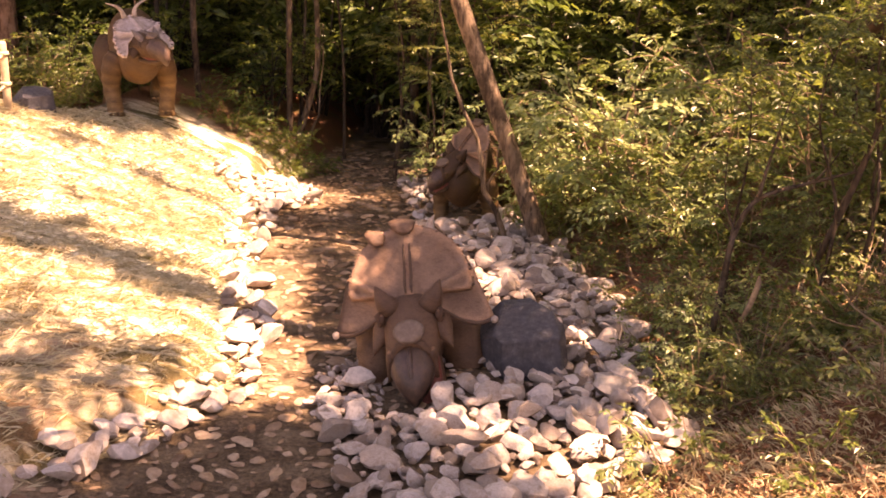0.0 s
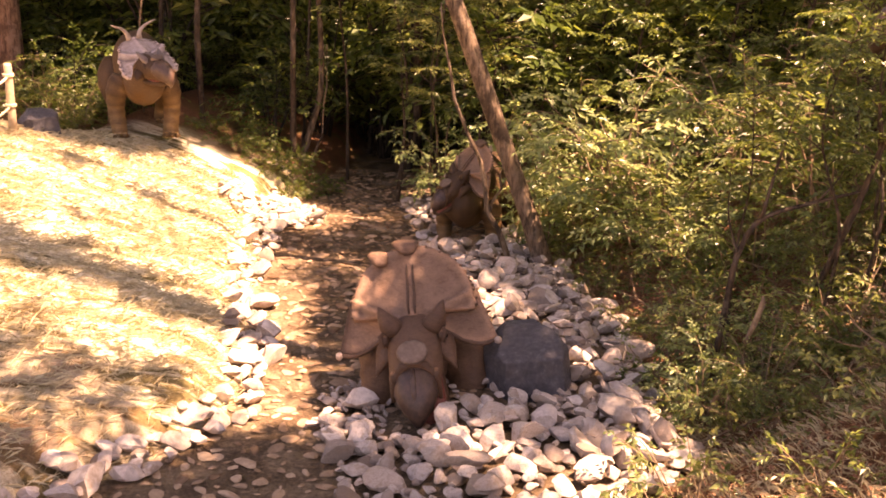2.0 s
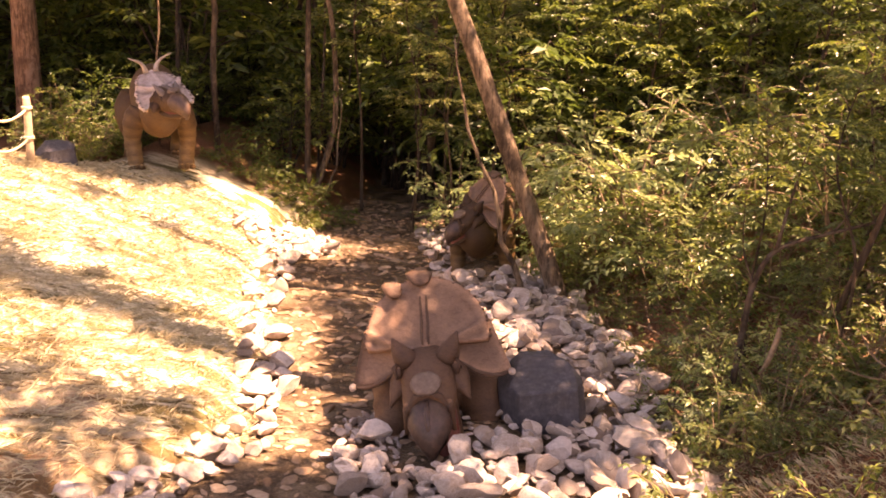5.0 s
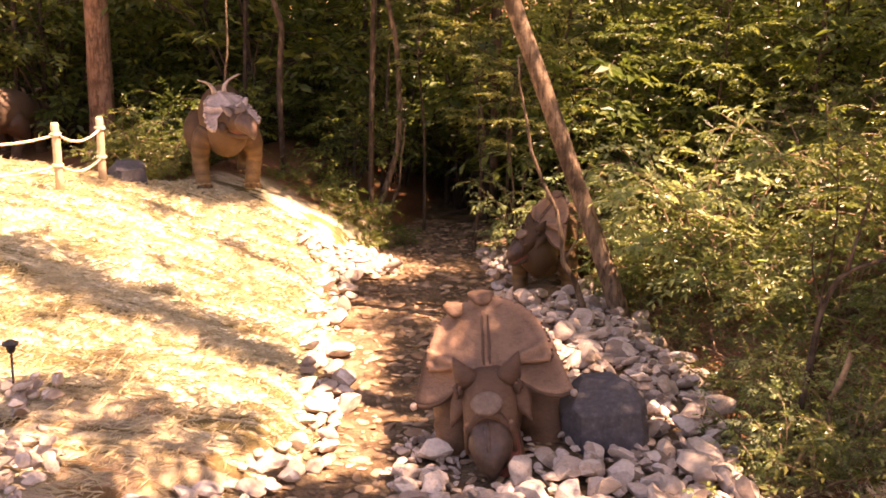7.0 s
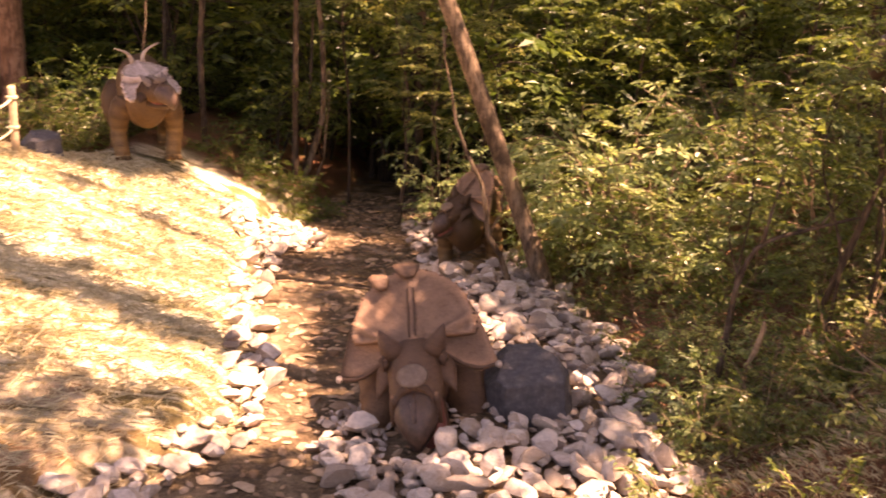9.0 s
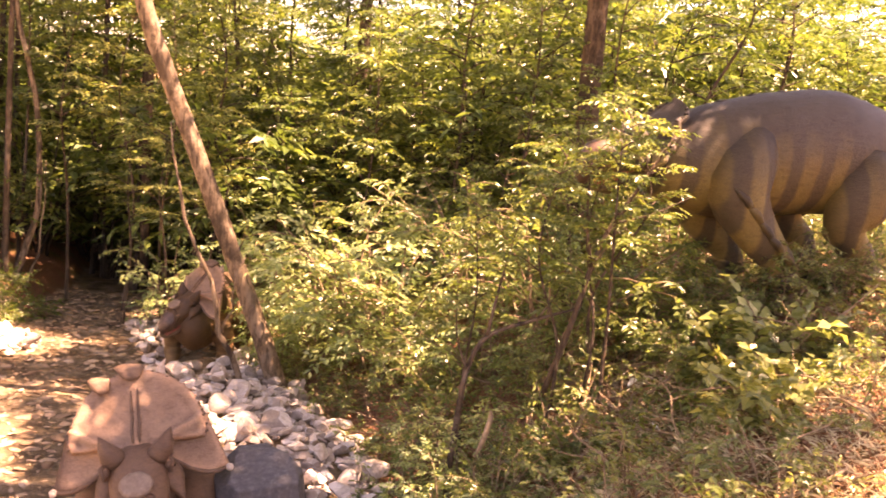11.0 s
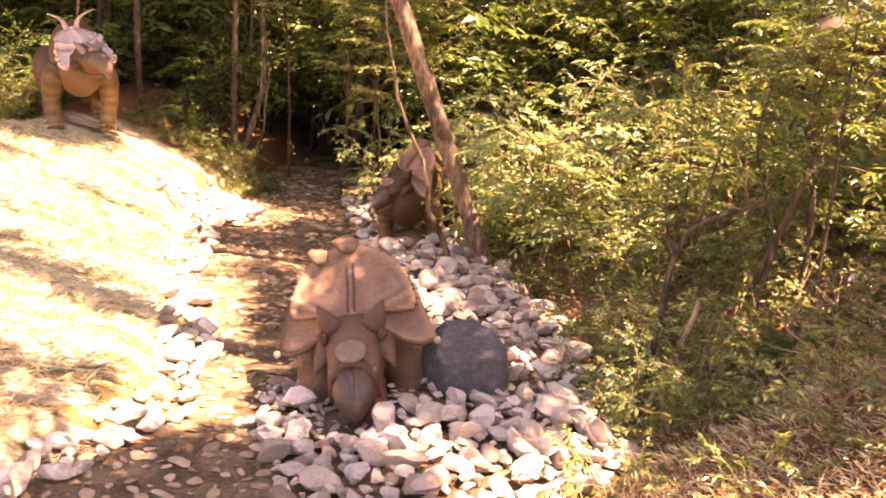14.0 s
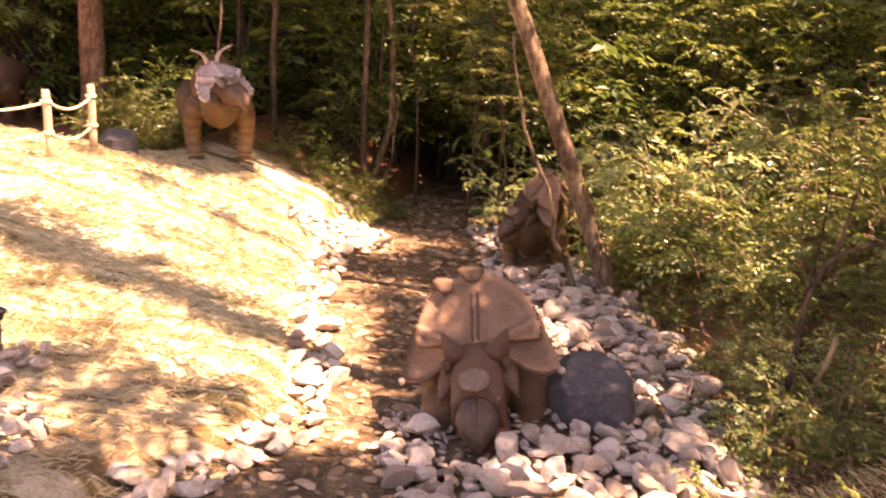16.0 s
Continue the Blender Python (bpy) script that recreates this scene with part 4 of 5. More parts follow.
# ---- boulders ----
def boulder(name, place, size, turn, label, seed):
    """A dark rock: a ball cut flat by chance planes, its corners chipped and worn."""
    rng = random.Random(seed)
    bm = bmesh.new()
    bmesh.ops.create_cube(bm, size=1.0)
    cuts = [(Vector((-0.06, -0.28, 1)), 0.40), (Vector((-0.1, -1, 0.22)), 0.43), (Vector((-1, -0.5, 0.12)), 0.47), (Vector((1, -0.30, 0.08)), 0.46), (Vector((0.9, -0.2, 1)), 0.54), (Vector((-1, 0.1, 0.75)), 0.50)]
    for _ in range(7):
        cuts.append((Vector((rng.gauss(0, 1), rng.gauss(0, 1), rng.gauss(0, 0.8))), rng.uniform(0.50, 0.58)))
    for d, far in cuts:
        d.normalize()
        cut = bmesh.ops.bisect_plane(bm, geom=bm.verts[:] + bm.edges[:] + bm.faces[:], plane_co=d * far, plane_no=d, clear_outer=True)
        bmesh.ops.contextual_create(bm, geom=[e for e in cut["geom_cut"] if isinstance(e, bmesh.types.BMEdge)])
    bmesh.ops.remove_doubles(bm, verts=bm.verts[:], dist=0.02)
    bmesh.ops.bevel(bm, geom=bm.edges[:], offset=0.014, segments=1, affect="EDGES")
    bmesh.ops.triangulate(bm, faces=bm.faces[:])
    bmesh.ops.subdivide_edges(bm, edges=bm.edges[:], cuts=3, use_grid_fill=True)
    for v in bm.verts:
        v.co += Vector(noise.noise_vector(v.co * 3.0 + Vector((seed, 0, 0)))) * 0.022 + Vector(noise.noise_vector(v.co * 11.0)) * 0.012
        v.co = Vector((v.co.x * size[0], v.co.y * size[1], v.co.z * size[2]))
    bmesh.ops.recalc_face_normals(bm, faces=bm.faces[:])
    me = bpy.data.meshes.new(name)
    bm.to_mesh(me)
    bm.free()
    me.materials.append(M_BOULDER)
    ob = new(name, me)
    ob.matrix_basis = Matrix.Translation(Vector(place) + Vector((0, 0, size[2] * 0.40))) @ pose(0, 0, 0, 4, -5, turn)
    return tagged(ob, label, "boulder")


boulder("boulder", on(0.81, 8.93, 0.10), (0.84, 0.76, 0.74), 6, "charcoal grey boulder lying on pale creek stones", 5)
boulder("boulder", on(-7.06, 16.5, 0.10), (0.62, 0.55, 0.52), 40, "dark grey boulder beside a fence post", 8)


# ---- rope fence ----
def rope_fence():
    root = tagged(new("rope_fence"), "wooden post fence with two sagging ropes on the bank", "fence")
    spots = [on(-7.38, 14.6), on(-7.19, 15.72), on(-9.4, 13.3)]
    post = Shape()
    post.tube([(0, 0, -0.2), (0, 0, 0.3), (0.004, 0, 0.8), (0, 0, 1.05), (0, 0, 1.09)], [0.066, 0.064, 0.062, 0.062, 0.05], 14, 0, 0.02, 3)
    me = post.mesh("post", M_WOOD)
    wrap = Shape()
    for z in (0.0, 0.022):
        wrap.tube([(0.075 * math.cos(a * math.pi / 8), 0.075 * math.sin(a * math.pi / 8), z) for a in range(17)], [0.016] * 17, 6)
    wm = wrap.mesh("rope_wrap", M_ROPE)
    for p, lean in zip(spots, (-2.0, -1.0, 1.0)):
        ob = part("post", me, root, "", Matrix.Translation(p) @ pose(0, 0, 0, 0, lean, 0))
        for z in (0.42, 0.90):
            part("rope_wrap", wm, ob, "", Matrix.Translation((0, 0, z)))
    for a, b in ((spots[0], spots[1]), (spots[2], spots[0])):
        for z in (0.43, 0.91):
            sag = 0.16 if a is spots[0] else 0.24
            line = [a.lerp(b, i / 12) + Vector((0, 0, z - sag * (1 - (2 * i / 12 - 1) ** 2))) for i in range(13)]
            s = Shape()
            s.tube(line, [0.021] * 13, 8)
            part("rope", s.mesh("rope", M_ROPE), root)


rope_fence()


# ---- path lamp ----
def path_lamp():
    root = tagged(new("path_lamp"), "small black garden lamp on a thin stake among stones", "lamp")
    root.matrix_basis = Matrix.Translation(on(-4.965, 8.64)) @ Matrix.Scale(1.13, 4)
    s = Shape()
    s.tube([(0, 0, -0.15), (0, 0, 0.40)], [0.011, 0.011], 8)
    part("stake", s.mesh("stake", M_BLACK), root)
    s = Shape()
    s.tube([(0, 0, 0.36), (0, 0, 0.40), (0, 0, 0.43)], [0.030, 0.042, 0.042], 14)
    part("housing", s.mesh("housing", M_BLACK), root)
    s = Shape()
    s.tube([(0, 0, 0.432), (0, 0, 0.445), (0, 0, 0.475)], [0.072, 0.070, 0.02], 16)
    part("cap", s.mesh("cap", M_BLACK), root)


path_lamp()


# ---- single trees ----
def bare_tree(name, path, radii, bark, label, limbs=(), sides=14):
    root = tagged(new(name), label, "tree")
    s = Shape()
    line = bezier(path, 22)
    rr = [float(np.interp(i / 22, np.linspace(0, 1, len(radii)), radii)) for i in range(23)]
    s.tube(line, rr, sides, 0, 0.05, len(path))
    part("trunk", s.mesh("trunk", bark), root)
    for limb, r in limbs:
        t = Shape()
        pts = [p + Vector((0.025 * math.sin(2.1 * k + r * 90), 0, 0)) for k, p in enumerate(bezier(limb, 10))]
        t.tube(pts, [r * (1 - 0.8 * i / 10) for i in range(11)], 8)
        part("limb", t.mesh("limb", bark), root)
    return root


bare_tree("leaning_tree", [(1.46, 13.6, -0.4), (1.20, 13.6, 0.35), (0.95, 13.6, 1.0), (0.55, 13.6, 1.95), (0.20, 13.6, 2.82), (-0.10, 13.6, 3.52), (-0.40, 13.6, 4.22), (-0.7, 13.6, 5.0), (-1.1, 13.6, 6.5), (-1.2, 13.7, 9.0)],
          [0.17, 0.14, 0.128, 0.122, 0.118, 0.115, 0.113, 0.11, 0.10, 0.08], M_BARK_PALE, "leaning tree with flaking pale bark over the creek",
          [([(0.85, 13.4, -0.2), (0.72, 13.4, 0.35), (0.50, 13.35, 0.77), (0.37, 13.4, 1.32), (0.22, 13.45, 1.75), (-0.10, 13.4, 2.40), (-0.20, 13.4, 3.0), (-0.32, 13.4, 3.6)], 0.05), ([(0.48, 13.4, 0.8), (0.62, 13.3, 1.2), (0.62, 13.3, 1.57), (0.76, 13.35, 1.9)], 0.018)])
bare_tree("tall_tree", [(-10.13, 22, -0.2), (-10.06, 22, 0.6), (-10.0, 22, 1.6), (-10.04, 22, 4.0), (-10.18, 22, 8), (-10.18, 22, 13)], [0.36, 0.31, 0.29, 0.27, 0.25, 0.2], M_BARK_RED, "thick straight tree trunk with furrowed reddish bark")
bare_tree("slender_tree", [(-5.22, 20, 0.0), (-5.22, 20, 0.7), (-5.30, 20, 2.5), (-5.25, 20, 3.65), (-5.42, 20, 4.3), (-5.57, 20, 6), (-5.5, 20, 10)], [0.07, 0.062, 0.06, 0.06, 0.055, 0.05, 0.04], M_BARK, "slender dark tree trunk at the wood's edge")
bare_tree("slender_tree", [(-3.36, 20, -0.3), (-3.38, 20, 2), (-3.38, 20, 4.3), (-3.36, 20, 10)], [0.065, 0.058, 0.052, 0.04], M_BARK, "straight slender tree trunk at the wood's edge")
bare_tree("sapling", [(-6.1, 19, 0.3), (-6.12, 19, 2.6), (-6.06, 19, 3.5), (-6.15, 19, 6)], [0.022, 0.02, 0.018, 0.012], M_BARK_PALE, "pale thin sapling stem behind the dinosaur statue", sides=6)
bare_tree("forked_tree", [(-3.35, 20.4, -0.5), (-3.25, 20.4, -0.04), (-3.04, 20.4, 0.72), (-2.87, 20.4, 1.44), (-2.89, 20.4, 2.61), (-2.98, 20.4, 3.52), (-3.13, 20.4, 4.19), (-3.42, 20.4, 5.71), (-3.48, 20.4, 9.76)], [0.085, 0.072, 0.066, 0.06, 0.055, 0.052, 0.05, 0.045, 0.03], M_BARK_PALE,
          "crooked slender tree with a forked foot beside the creek", [([(-3.13, 20.34, -0.5), (-3.01, 20.34, -0.01), (-2.84, 20.34, 0.49), (-2.77, 20.34, 1.33), (-2.74, 20.4, 2.35)], 0.036)])

# ---- woods ----
rng = random.Random(11)
P_FAR = [young_tree("woodland_tree", 31 + k, 9.0, 0.7, 2.1, 20, 0.36, 0.22, 0.05, M_LEAF_SHADED, M_BARK_SHADED, "leafy woodland tree with a slender trunk", reach=0.66, per_twig=6) for k in range(3)]
P_CANOPY = [young_tree("canopy_tree", 51 + k, 13.0, 6.0, 3.6, 16, 0.55, 0.40, 0.06, M_LEAF_SHADED, M_BARK_SHADED, "tall woodland tree with a high leafy crown", reach=1.1) for k in range(2)]
far_spots, canopy_spots = [], []
for _ in range(4000):
    x, y = rng.uniform(-26, 30), rng.uniform(19.5, 46)
    if y < 21.5 + 0.2 * abs(x) and x < 1.5:
        continue
    if abs(x + 1.6) < 1.6 and y < 27:
        continue
    if all((x - a) ** 2 + (y - b) ** 2 > 2.6 ** 2 for a, b in far_spots):
        far_spots.append((x, y))
    if len(far_spots) >= 80:
        break
for _ in range(4000):
    x, y = rng.uniform(-28, 14), rng.uniform(21.0, 48)
    if x < 0.5 and all((x - a) ** 2 + (y - b) ** 2 > 4.2 ** 2 for a, b in canopy_spots):
        canopy_spots.append((x, y))
    if len(canopy_spots) >= 42:
        break
# woodland tree again with lighter leaves, sunlight put into their colour
lit_spots = [(-3.2, 27.5), (-1.4, 28.5), (0.4, 27.8), (-2.4, 31.0), (-0.4, 32.5), (1.6, 30.2), (0.9, 23.2), (2.3, 24.0), (-0.3, 25.0), (3.6, 25.2), (1.2, 25.6)]
P_LIT = young_tree("woodland_tree", 37, 9.0, 0.9, 1.9, 20, 0.30, 0.18, 0.06, M_LEAF, M_BARK_SHADED, "leafy woodland tree, sunlight put into its lighter leaf colour", reach=0.6)
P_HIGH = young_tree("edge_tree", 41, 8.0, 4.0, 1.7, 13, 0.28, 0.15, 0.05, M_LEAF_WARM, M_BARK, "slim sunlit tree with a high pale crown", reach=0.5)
far_spots += [(-16 + 2.7 * k + rng.uniform(-0.6, 0.6), rng.uniform(44, 50)) for k in range(17)]
scatter(P_HIGH, [(-1.2, 20.0, 0, 0.85, 0.1), (-2.3, 20.6, 90, 0.8, 0.1), (0.2, 20.3, 200, 0.9, 0.1), (-3.4, 21.4, 300, 0.9, 0.1), (-0.4, 18.9, 140, 0.75, 0.1)], "sunlit edge trees")
scatter(P_LIT, [(x, y, rng.uniform(0, 360), rng.uniform(0.8, 1.15), 0.1) for x, y in lit_spots], "sunny woodland trees")
for k, p in enumerate(P_FAR):
    scatter(p, [(x, y, rng.uniform(0, 360), rng.uniform(0.8, 1.25), 0.1) for x, y in far_spots[k::3]] + [(x, y, 50 * x, 1.9, 0.1) for x, y in far_spots[-17:][k::3]], "woodland trees")
P_UNDER = [shrub("undergrowth_shrub", 131 + k, 3.0, 1.7, 11, 0.28, 0.18, M_LEAF_SHADED, "dark green undergrowth shrub in the woods", arms=4, reach=0.54, per_twig=6, wood=M_BARK_SHADED) for k in range(2)]
under_spots = []
for _ in range(9000):
    x, y = rng.uniform(-20, 18), rng.uniform(18.6, 38)
    if -3.4 < x < 0.6 and y < 23 or x < -3.4 and y < (25.5 if x > -6.6 else 23.2) or x > 0.6 and y < 19:
        continue
    if all((x - a) ** 2 + (y - b) ** 2 > 1.5 ** 2 for a, b in under_spots):
        under_spots.append((x, y))
    if len(under_spots) >= 150:
        break
hollow_spots = [(-3.6, 25.2), (-2.2, 26.0), (-0.9, 25.4), (0.4, 26.2), (-4.6, 26.6), (-1.6, 27.6), (-3.0, 28.4), (0.0, 28.4), (-5.6, 24.8), (1.0, 24.4)]
floor_spots = [(-4.4, 21.6), (-5.6, 22.0), (-6.6, 21.4), (-4.0, 23.0), (-5.0, 23.6), (-6.2, 23.4), (-7.6, 22.4), (-3.9, 20.6), (-8.4, 21.2), (-9.4, 22.6), (-6.9, 20.2), (-7.9, 19.9)]
back_spots = [(-23 + 1.15 * k + rng.uniform(-0.4, 0.4), rng.uniform(31, 42)) for k in range(44)]
for k, p in enumerate(P_UNDER):
    scatter(p, [(x, y, rng.uniform(0, 360), rng.uniform(1.0, 1.4), 0.1) for x, y in hollow_spots[k::2]], "undergrowth shrubs")
    scatter(p, [(x, y, rng.uniform(0, 360), rng.uniform(0.5, 0.75), 0.1) for x, y in floor_spots[k::2]], "undergrowth shrubs")
    scatter(p, [(x, y, rng.uniform(0, 360), rng.uniform(1.3, 1.9), 0.1) for x, y in back_spots[k::2]], "undergrowth shrubs")
    scatter(p, [(x, y, rng.uniform(0, 360), rng.uniform(0.7, 1.4), 0.1) for x, y in under_spots[k::2]], "undergrowth shrubs")
for k, p in enumerate(P_CANOPY):
    scatter(p, [(x, y, rng.uniform(0, 360), rng.uniform(0.85, 1.2), 0.1) for x, y in canopy_spots[k::2]], "canopy trees")

# unseen tall trees added on the slope beside the viewer to shade the creek
def crown_lobes(seed, x, y, low, high, reach, n, size):
    r = random.Random(seed)
    out = []
    for k in range(n):
        a, d = r.uniform(0, 6.28), reach * math.sqrt(r.random())
        out.append(((x + d * math.cos(a), y + d * math.sin(a), low + (high - low) * (k + 0.5) / n), size * r.uniform(0.7, 1.3)))
    return out


tall_tree("shade_tree", [(8.2, 6.5, 1.5), (7.2, 7.2, 5), (5.2, 8.2, 9), (2.58, 9.17, 12), (-0.19, 10.24, 13.5), (-2.5, 11.2, 14.5)], [0.34, 0.30, 0.26, 0.20, 0.165, 0.11],
          [((4.45, 8.8, 11.5), 0.65), ((4.7, 7.6, 11.8), 0.75), ((4.35, 9.6, 12.2), 0.55), ((5.5, 7.1, 11.0), 0.8), ((5.1, 8.9, 12.0), 0.6), ((2.4, 9.2, 12.2), 0.4), ((1.5, 9.6, 12.6), 0.4), ((0.6, 9.95, 13.1), 0.45), ((-0.3, 10.3, 13.5), 0.45), ((-1.2, 10.65, 13.9), 0.5), ((4.5, 10.3, 12.3), 0.6), ((4.5, 11.0, 12.6), 0.6), ((3.9, 11.8, 12.8), 0.5), ((4.6, 9.6, 12.5), 0.6), ((4.8, 6.9, 12.4), 0.3)] + [((x, y, 13.4 + 0.3 * math.sin(x * 5)), 0.16 + 0.05 * math.sin(y * 7)) for x, y in ((-1.9, 14.2), (-2.2, 12.3), (-0.6, 13.8), (0.9, 13.4), (1.6, 12.4), (-2.7, 10.2), (-1.5, 9.4), (-2.1, 8.6), (0.2, 9.0), (-0.8, 8.6), (1.0, 8.6), (-3.6, 9.4), (0.6, 11.4))], 1420, 0.20, M_BARK, M_LEAF, "unseen leaning tree added over the creek to cast shade", 71, 0.018)
tall_tree("shade_tree", [(6.5, 1.0, 1.0), (6.2, 1.5, 6), (5.2, 3.0, 10), (3.5, 4.4, 13), (2.0, 5.2, 15)], [0.34, 0.28, 0.24, 0.16, 0.08], crown_lobes(3, 3.4, 3.5, 10.5, 14.0, 2.0, 12, 1.3) + crown_lobes(4, -0.6, 5.0, 11.0, 14.0, 2.1, 10, 0.9) + crown_lobes(8, 1.5, 3.9, 11.0, 14.0, 1.6, 5, 0.8) + [((1.6, 7.0, 12.5), 0.5), ((0.8, 7.5, 12.8), 0.5), ((0.3, 6.8, 12.6), 0.6), ((2.3, 6.6, 12.4), 0.4), ((-0.6, 7.6, 13.0), 0.4), ((2.0, 7.0, 13.2), 0.4), ((2.6, 6.6, 13.0), 0.4), ((2.9, 7.2, 13.2), 0.3), ((4.3, 6.1, 13.0), 0.45), ((4.8, 6.0, 13.2), 0.45), ((3.8, 6.3, 12.8), 0.35), ((5.3, 6.0, 13.0), 0.3)], 2600, 0.22, M_BARK, M_LEAF, "unseen spreading tree beside the creek bank, added to cast shade", 72)
tall_tree("shade_tree", [(6.2, 15.2, 1.5), (6.0, 15.0, 7), (5.6, 14.8, 14)], [0.20, 0.16, 0.08], crown_lobes(5, 3.2, 14.4, 10.0, 12.5, 0.9, 4, 0.7) + [((4.9, 13.6, 11.5), 0.5), ((5.2, 12.6, 11.6), 0.5), ((4.8, 14.5, 11.4), 0.5), ((5.0, 11.7, 11.7), 0.45), ((4.3, 13.0, 11.8), 0.45), ((5.3, 13.3, 11.2), 0.4), ((4.2, 15.3, 11.5), 0.5)], 560, 0.20, M_BARK, M_LEAF, "tall tree on the slope, its unseen crown added for shade", 73)
tall_tree("shade_tree", [(11.0, 8.2, 3.0), (10.8, 8.4, 8), (10.2, 8.8, 14)], [0.22, 0.17, 0.08], crown_lobes(9, 10.3, 9.1, 10.5, 14.0, 1.1, 9, 0.6) + crown_lobes(12, 8.8, 5.1, 11.0, 14.0, 1.4, 3, 0.6) + [((6.3, 9.3, 11.5), 0.6), ((6.1, 10.2, 11.5), 0.5), ((5.75, 11.9, 11.5), 0.42), ((5.9, 11.1, 11.6), 0.65), ((6.6, 10.5, 12.0), 0.35), ((7.3, 11.6, 12.2), 0.35), ((6.9, 9.5, 12.0), 0.40)], 1200, 0.20, M_BARK, M_LEAF, "unseen tall tree above the slope, added to cast shade", 74)
tall_tree("shade_tree", [(12.5, 13.0, 3.6), (12.2, 13.0, 8), (11.2, 12.8, 13)], [0.20, 0.16, 0.08], crown_lobes(24, 9.9, 13.4, 11.5, 14.5, 2.0, 12, 0.72) + crown_lobes(25, 9.0, 10.0, 11.5, 14.0, 0.9, 3, 0.5) + crown_lobes(26, 9.4, 17.0, 11.5, 14.0, 1.6, 5, 0.7) + [((9.9, 7.6, 12.4), 0.6), ((10.5, 7.0, 12.6), 0.6), ((9.3, 8.3, 12.2), 0.5), ((11.0, 7.9, 12.8), 0.5), ((7.6, 5.8, 12.2), 0.5), ((8.3, 6.2, 12.4), 0.5), ((7.9, 5.1, 12.0), 0.5)], 1500, 0.20, M_BARK, M_LEAF, "unseen broad tree high on the slope, added to cast shade", 78)
tall_tree("shade_tree", [(3.6, 22.6, -0.2), (3.4, 21.5, 6), (2.9, 19.2, 11), (2.6, 18.0, 14)], [0.15, 0.13, 0.10, 0.05], crown_lobes(15, 2.9, 17.6, 10.5, 13.5, 1.4, 4, 0.9) + crown_lobes(41, 4.3, 20.6, 11.0, 13.5, 2.5, 14, 0.9), 900, 0.20, M_BARK, M_LEAF, "tall tree over the far creek, its unseen crown added for shade", 76)
tall_tree("shade_tree", [(-0.9, 22.0, -0.4), (-1.0, 21.0, 6), (-1.0, 18.2, 11), (-0.8, 16.2, 13.5)], [0.10, 0.09, 0.07, 0.04], crown_lobes(10, -1.0, 16.4, 11.0, 13.5, 1.5, 7, 0.9) + crown_lobes(19, -0.6, 19.3, 11.0, 13.0, 1.5, 7, 0.9) + [((-2.4, 17.2, 13.2), 0.6), ((-1.6, 17.0, 13.0), 0.5), ((-3.2, 17.5, 13.2), 0.5), ((1.0, 17.8, 12.6), 0.7), ((0.3, 18.2, 12.8), 0.6), ((1.8, 17.4, 12.4), 0.6), ((1.4, 18.7, 12.6), 0.6)], 1150, 0.20, M_BARK, M_LEAF, "tall tree at the woods, its unseen crown added for shade", 75)
# woodland edge: unseen crowns added high over the creek to shade the woods
for k, (x, y) in enumerate(((-2.2, 24.5), (-4.6, 25.5), (-8.6, 25.0), (-12.5, 22.8))):
    z = float(ground(x, y))
    tall_tree("edge_tree", [(x, y, z - 0.3), (x + 0.1, y, z + 6), (x - 0.1, y, z + 16)], [0.07, 0.06, 0.04], crown_lobes(30 + k, x - 0.8, y - 1.6, 8.5, 16.0, 3.2, 13, 1.5), 1100, 0.24, M_BARK_SHADED, M_LEAF_SHADED, "tall tree at the edge of the woods", 80 + k, 0.012)

# ---- shrubs of the slope ----
P_SHRUB = [shrub("shrub", 101 + k, 2.3, 1.4, 11, (0.15, 0.19, 0.21, 0.17)[k], (0.085, 0.115, 0.13, 0.10)[k], M_LEAF_WARM if k == 2 else M_LEAF, "leafy green shrub with fine twigs on the creek slope", arms=5, reach=(0.27, 0.33, 0.37, 0.30)[k]) for k in range(4)]
rng = random.Random(17)
shrub_spots = []
for _ in range(9000):
    x, y = rng.uniform(1.2, 16), rng.uniform(5.0, 20)
    right = x - float(creek_right(y))
    if right < 0.45 or x > 0.74 * y + 1.0 or y < 8.0 and right < 3.2 - 4.0 * (y - 7.2):
        continue
    if 6.2 < y < 11.0 and x > 4.2:
        continue
    if y < 9.3 and right > 1.4 and (y < 7.8 or rng.random() < 0.8):
        continue
    if 10.8 < y < 15.6 and abs(x - 0.164 * y) < 0.5:
        continue
    gap = 1.7 if y < 9.8 and right > 1.2 else 1.25 if right < 1.4 else 1.6
    if all((x - a) ** 2 + (y - b) ** 2 > gap ** 2 for a, b in shrub_spots):
        shrub_spots.append((x, y))
    if len(shrub_spots) >= 80:
        break
for k, p in enumerate(P_SHRUB):
    scatter(p, [(x, y, rng.uniform(0, 360), rng.uniform(0.45, 0.62) if x - float(creek_right(y)) < 1.2 or y < 9.2 else rng.uniform(0.75, 1.2), 0.05) for x, y in shrub_spots[k::4]], "slope shrubs")
# slim sunlit trees beside the leaning one
for x, y, turn, scale in ((-0.35, 17.6, 70, 0.60), (0.45, 18.2, 210, 0.64), (-1.1, 18.6, 320, 0.60)):
    copy_thing(P_HIGH, Matrix.Translation(on(x, y, 0.05)) @ pose(0, 0, 0, 0, 0, turn) @ Matrix.Scale(scale, 4))
